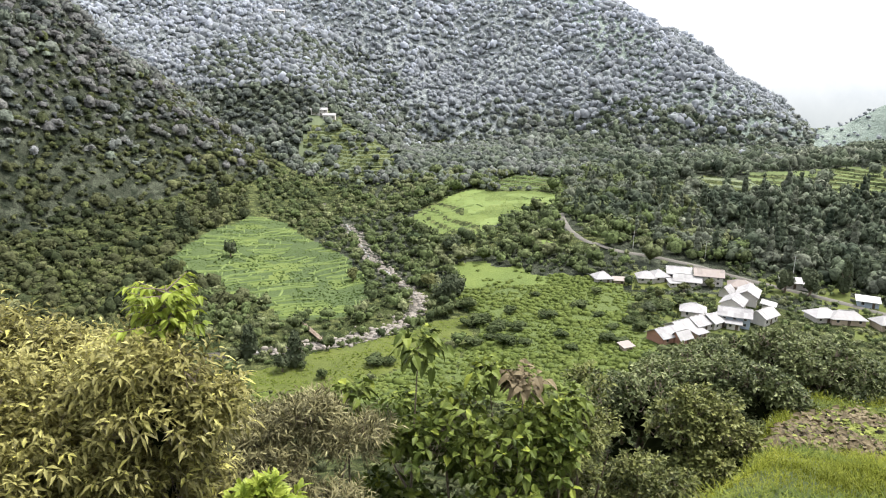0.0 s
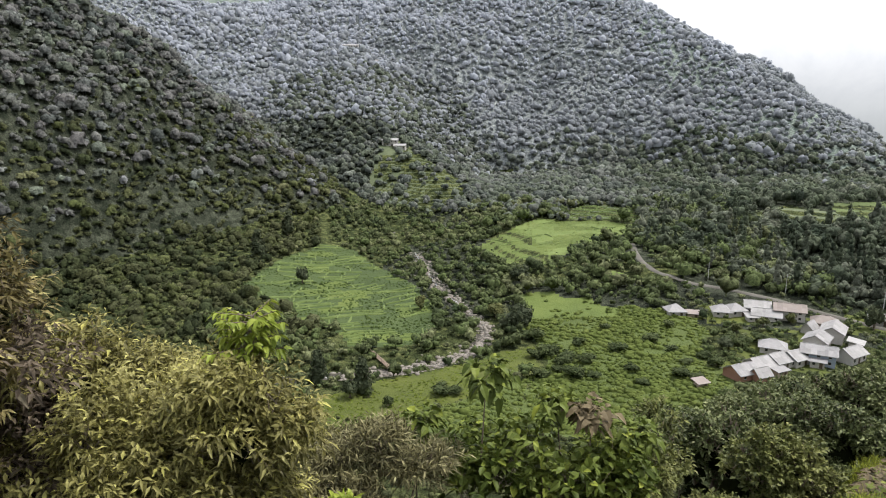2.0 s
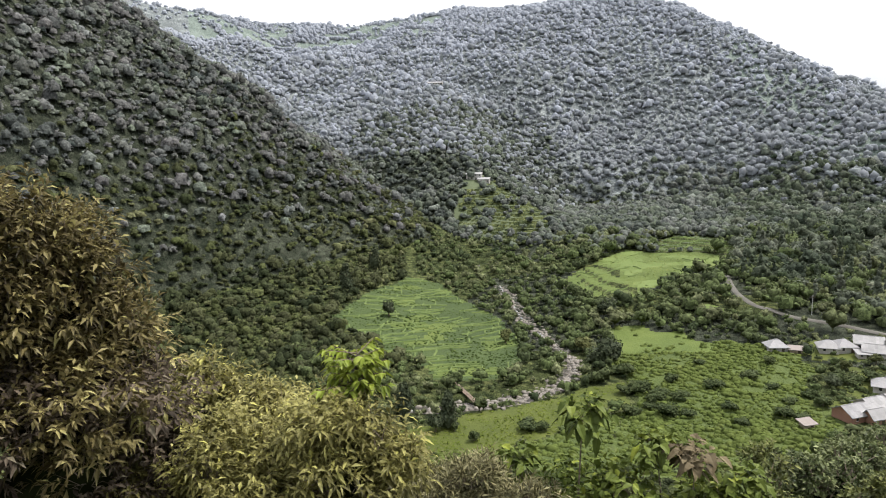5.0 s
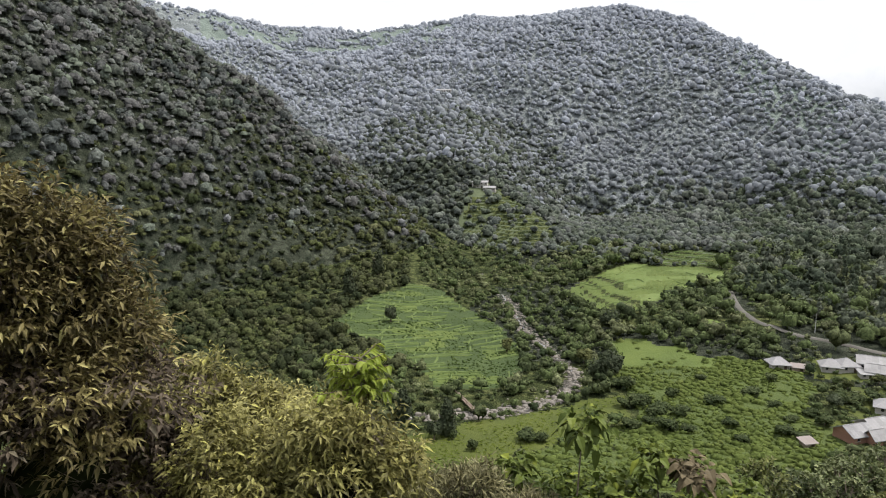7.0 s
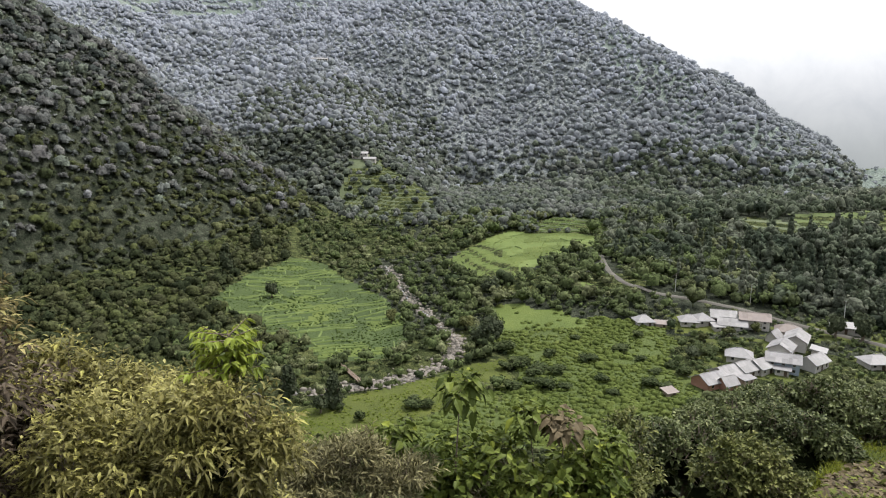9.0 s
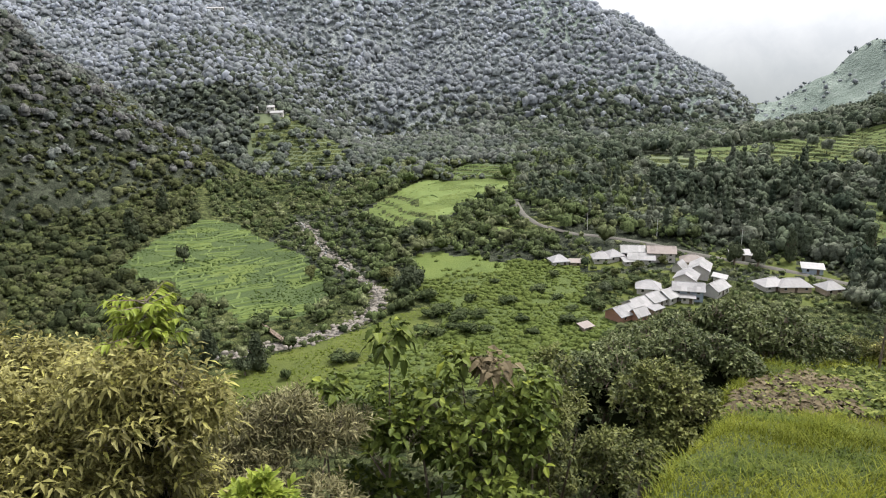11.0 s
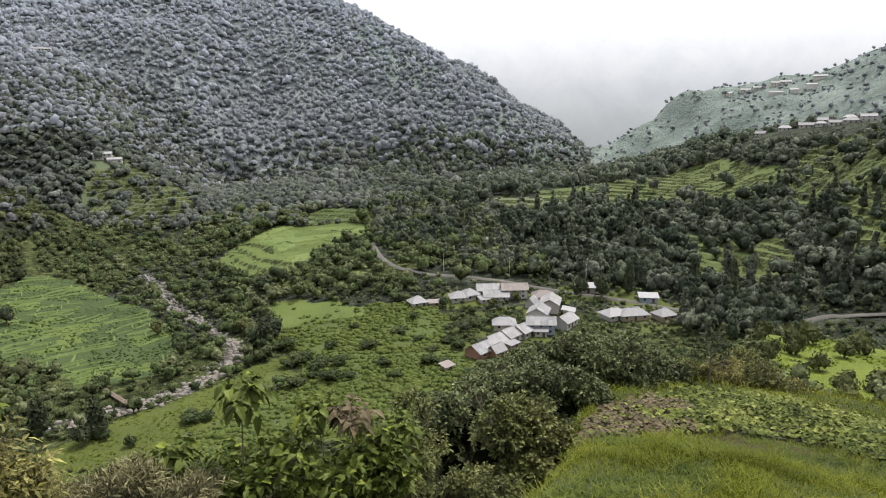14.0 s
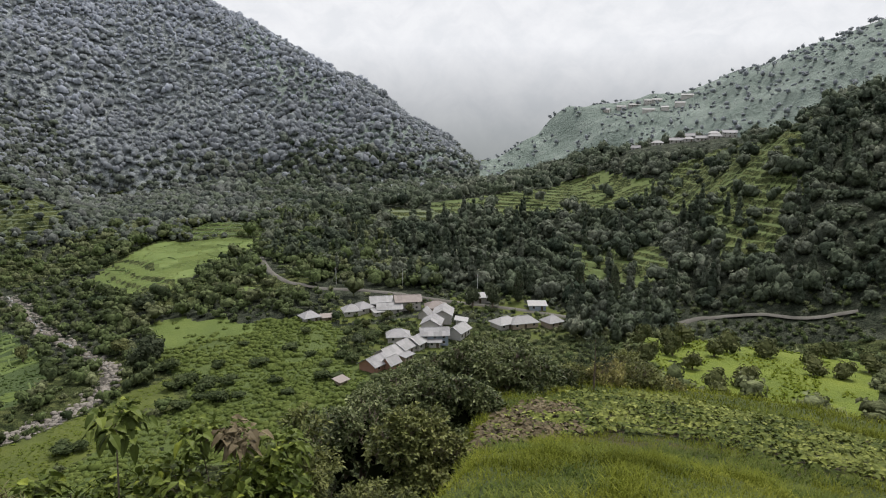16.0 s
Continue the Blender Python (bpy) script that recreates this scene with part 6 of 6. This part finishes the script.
shrub("shrub", (-4.6, 9.6), [lobe(-25, 10.5, -27.5, 1.0, 0.8), lobe(-31, 10.5, -27, 1.1, 0.8)], 1200, 8, 0.14, 0.22, 0.25, M_GREYBUSH,
      "low grey-green bush on the steep slope", "bush", 8, fine=False, twig=0.22)

TREE_LABEL = "dense dark green hill tree with small leaves"
BIG_TREES = [  # base azimuth, distance; lobes by azimuth, distance, elevation angle of the top, radii
    ((16.6, 19.4), [(14.9, 19, -23.0, 1.1, 1.4), (17.3, 19.5, -22.0, 1.2, 1.5), (15.8, 19, -26, 1.4, 1.7), (18.6, 19, -25, 1.3, 1.7), (17, 18.6, -29, 1.6, 1.5)]),
    ((22.0, 17.6), [(20.4, 17.5, -23.6, 0.85, 1.1), (22.2, 17.5, -23.2, 0.95, 1.1), (23.4, 17.5, -24.8, 0.8, 1.0), (21.8, 17.2, -27, 1.3, 1.3)]),
    ((20.6, 23), [(19.4, 23, -21.2, 1.2, 1.3), (21.6, 23, -19.9, 1.3, 1.4), (20.5, 22.5, -23, 1.6, 1.6)]),
    ((24.6, 22), [(23.6, 22, -20.6, 1.2, 1.3), (25.6, 22, -21.2, 1.2, 1.3), (24.6, 21, -24.5, 1.5, 1.6), (26.2, 20.5, -25, 0.9, 1.2)]),
    ((25.6, 27), [(23.7, 27, -19.0, 1.4, 1.3), (26.3, 27, -18.6, 1.5, 1.3), (25, 26.5, -21, 1.8, 1.5)]),
    ((29.4, 27), [(28.4, 27, -18.4, 1.4, 1.2), (30.2, 27, -18.1, 1.4, 1.2), (29.4, 26.5, -20.4, 1.8, 1.3), (28.2, 25, -22.4, 1.2, 1.1)]),
    ((32.4, 29), [(31.6, 29, -18.7, 1.3, 1.1), (33.2, 29, -19.5, 1.2, 1.0), (32.4, 28.5, -20.6, 1.5, 1.0)]),
    ((35.2, 31), [(34.6, 31, -20.0, 1.0, 0.8), (36, 31, -20.8, 0.9, 0.7)]),
    ((27.4, 22.4), [(27.2, 22.4, -21.8, 1.0, 1.1), (28.4, 22.4, -22.8, 0.8, 0.9)]),
]
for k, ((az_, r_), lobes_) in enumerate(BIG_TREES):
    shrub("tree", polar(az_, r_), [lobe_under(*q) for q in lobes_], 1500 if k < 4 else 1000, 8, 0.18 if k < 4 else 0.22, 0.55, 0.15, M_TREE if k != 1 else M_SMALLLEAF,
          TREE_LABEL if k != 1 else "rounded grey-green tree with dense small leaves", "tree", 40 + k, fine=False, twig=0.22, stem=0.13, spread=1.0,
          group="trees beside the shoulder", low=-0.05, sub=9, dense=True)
for k, (az_, r_, el_, w_) in enumerate(((35.6, 31, -20.9, 0.8), (38.4, 31, -20.4, 0.9), (41.0, 31, -20.6, 0.9), (43.2, 31.5, -21.4, 0.7), (39.6, 33, -19.5, 0.8))):
    shrub("shrub", polar(az_, r_), [lobe(az_, r_, el_, w_, 0.7), lobe(az_ + 1.2, r_, el_ - 0.8, w_, 0.6)], 420, 7, 0.2, 0.4, 0.2, M_SHRUB if k % 2 else M_SMALLLEAF,
          "yellow-brown shrub at the rim of the shoulder", "shrub", 60 + k, fine=False, twig=0.3, stem=0.05, group="rim shrubs")


def little_pine(az_, r_, h):
    """A young pine: straight trunk and whorls of needle sprays."""
    rng = np.random.default_rng(88)
    x_, y_ = polar(az_, r_)
    top = new("young_pine")
    top.matrix_world = pose(x_, y_, ground_z(x_, y_) - 0.1)
    tagged(top, "young dark pine with a bare straight trunk", "pine tree")
    v, f = tube_mesh([(0, 0, 0), (0.02, 0, h * 0.5), (0, 0, h)], [0.05, 0.035, 0.012], 8)
    mesh_object("trunk", v, f, [M_BARK], parent=top)
    P, D = [], []
    for k in range(26):
        z0 = h * (0.42 + 0.58 * k / 25)
        reach = (1 - k / 26) * 0.85 + 0.2
        a = 2.4 * k
        d = np.array((math.cos(a), math.sin(a), 0.35))
        for j in range(16):
            P.append(np.array((0, 0, z0)) + d * reach * (0.25 + 0.75 * j / 15))
            D.append(d + rng.normal(size=3) * 0.7)
    L = np.full(len(P), 0.24)
    v, f = leaf_mesh(np.array(P), np.array(D), L, L * 0.16, 0.0, rng, fine=False)
    mesh_object("needles", v, f, [M_WOOD_LEAF], smooth_faces=False, parent=top)


little_pine(37.2, 29, 2.4)


# ---- grass of the shoulder, gourd patch, withered edge ----
def blades(name, x, y, length, mat, label, seed, wide=0.016, lean=0.45):
    rng = np.random.default_rng(seed)
    n = len(x)
    P = place(x, y, 0.03)
    a = rng.uniform(0, 6.283, n)
    D = np.stack([np.cos(a) * lean, np.sin(a) * lean, np.ones(n)], -1) + rng.normal(size=(n, 3)) * 0.2
    L = length * rng.uniform(0.5, 1.25, n)
    D /= np.linalg.norm(D, axis=1, keepdims=True)
    S = np.stack([-np.sin(a), np.cos(a), np.zeros(n)], -1) * wide
    M = P + D * L[:, None] * 0.6
    tip = P + D * L[:, None] + np.stack([np.cos(a), np.sin(a), np.full(n, -0.5)], -1) * (0.25 * L)[:, None]
    v = np.stack([P - S, P + S, M, tip, M + S * 0.8], 1).reshape(-1, 3)
    f = (np.array([(0, 1, 2), (2, 4, 3)])[None] + (np.arange(n) * 5)[:, None, None]).reshape(-1, 3)
    return tagged(mesh_object(name, v, f, [mat], smooth_faces=False), label, "grass", kind="stuff")


rng3 = np.random.default_rng(51)
n = 120000
az, r = rng3.uniform(12, 66, n), 3.5 + 25 * rng3.random(n) ** 0.72
x, y = r * np.sin(np.radians(az)), r * np.cos(np.radians(az))
PATCH = [(7.2, 13.4), (9.5, 15.0), (12.7, 15.5), (14.4, 14.2), (15.2, 11.8), (18.0, 10.2), (22.0, 11.0), (20.8, 16.2), (18.8, 18.6), (17.8, 20.6), (15.3, 21.2), (12.2, 19.8), (10.0, 17.7)]
keep = ~inside(x, y, PATCH, 1.0) & ~inside(x, y, BED, 0.4)
x, y, r = x[keep], y[keep], r[keep]
weedy = fbm(x / 3.2, y / 1.6, 84) > 0.12
blades("grass", x[~weedy], y[~weedy], 0.30 * (0.5 + 0.9 * smooth(fbm(x * 1.1, y * 1.1, 81)[~weedy], -0.2, 0.5)), M_GRASS, "bright green tall grass on the rounded shoulder", 52, 0.015)
xw, yw = x[weedy], y[weedy]
blades("weeds", xw, yw, 0.26 + 0.1 * vnoise(xw, yw, 85), M_WEED, "darker low weeds growing among the grass", 54, 0.022, 0.9)
n = 25000
x, y = rng3.uniform(6.5, 24, n), rng3.uniform(9, 23, n)
keep = inside(x, y, PATCH, 1.0) | inside(x, y, BED, 0.8)
x, y = x[keep], y[keep]
dry = (np.degrees(np.arctan2(x, y)) + 6 * vnoise(x, y, 82) < 35) & (rng3.random(x.size) < 0.8)
for name, m, mat_, label_ in (("gourd_leaves", ~dry, M_PATCH, "large grey-green gourd leaves covering the bed"), ("withered_leaves", dry, M_WITHERED, "withered brown leaves at the edge of the bed")):
    P = place(x[m], y[m], -0.12)
    P[:, 2] += rng3.uniform(-0.05, 0.24, m.sum()) * (0.5 + 0.6 * vnoise(x[m] / 0.8, y[m] / 0.8, 88))
    a = rng3.uniform(0, 6.283, m.sum())
    D = np.stack([np.cos(a), np.sin(a), rng3.uniform(-0.1, 0.5, m.sum())], -1)
    L = rng3.uniform(0.10, 0.25, m.sum())
    v, f = leaf_mesh(P, D, L, L * 0.4, 0.35, rng3, fold=0.3)
    tagged(mesh_object(name, v, f, [mat_], smooth_faces=False), label_, "plants", kind="stuff")
n = 24000
x, y = rng3.uniform(8, 34, n), rng3.uniform(10, 34, n)
az, r = np.degrees(np.arctan2(x, y)), np.hypot(x, y)
keep = (r > 24) & (r < 34) & (az > 24) & (az < 64) & ~inside(x, y, PATCH, 1.0)
blades("rim_grass", x[keep], y[keep], np.full(keep.sum(), 0.36), M_GRASS, "rough grass on the rim of the shoulder", 53, 0.03)

# ---- far mountain: glowing backdrop behind everything, haze and cloud painted in ----
def backdrop():
    a = np.radians(np.linspace(-75, 95, 240))
    s = np.linspace(0, 1, 60)
    A, Sg = np.meshgrid(a, s, indexing="ij")
    deg = np.degrees(A)
    crest = 620 + 170 * fbm(deg / 9, deg * 0, 91) + 120 * smooth(-deg, -60, -25)
    r = 2350 + 900 * Sg + 130 * fbm(deg / 3.5, Sg * 3, 92) * (1 - Sg)
    z = -160 + (crest + 160) * Sg**0.9 + 60 * fbm(deg / 2.2, Sg * 5, 93) * Sg * (1 - Sg) * 4
    ids_ = np.arange(A.size).reshape(A.shape)
    q = np.stack([ids_[:-1, :-1], ids_[:-1, 1:], ids_[1:, 1:], ids_[1:, :-1]], -1).reshape(-1, 4)
    m = bpy.data.materials.new("hazed_mountain_glow")
    n, l, b = nodes_of(m)
    pos = n.new("ShaderNodeNewGeometry").outputs["Position"]
    sep = n.new("ShaderNodeSeparateXYZ")
    l.new(pos, sep.inputs["Vector"])
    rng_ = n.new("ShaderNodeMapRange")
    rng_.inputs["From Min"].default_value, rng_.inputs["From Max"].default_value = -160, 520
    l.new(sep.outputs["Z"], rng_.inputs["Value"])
    # emission brightens with height: haze and cloud painted as glow
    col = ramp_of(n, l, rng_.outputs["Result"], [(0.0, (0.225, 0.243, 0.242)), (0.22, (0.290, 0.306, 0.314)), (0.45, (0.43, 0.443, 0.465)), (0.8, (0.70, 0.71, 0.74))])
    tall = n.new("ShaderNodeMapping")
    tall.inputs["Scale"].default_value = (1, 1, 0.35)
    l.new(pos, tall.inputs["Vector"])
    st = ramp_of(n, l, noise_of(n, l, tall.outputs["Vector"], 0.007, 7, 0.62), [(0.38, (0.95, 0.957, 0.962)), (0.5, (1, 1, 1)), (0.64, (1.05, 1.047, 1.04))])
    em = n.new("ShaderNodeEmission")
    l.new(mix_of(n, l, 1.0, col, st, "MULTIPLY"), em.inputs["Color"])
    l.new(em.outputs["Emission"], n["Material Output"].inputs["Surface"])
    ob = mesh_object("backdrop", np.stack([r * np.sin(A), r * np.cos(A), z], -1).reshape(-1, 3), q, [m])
    tagged(ob, "glowing mountain backdrop painted paler upward for haze and low cloud", "mountain", kind="structure")


backdrop()
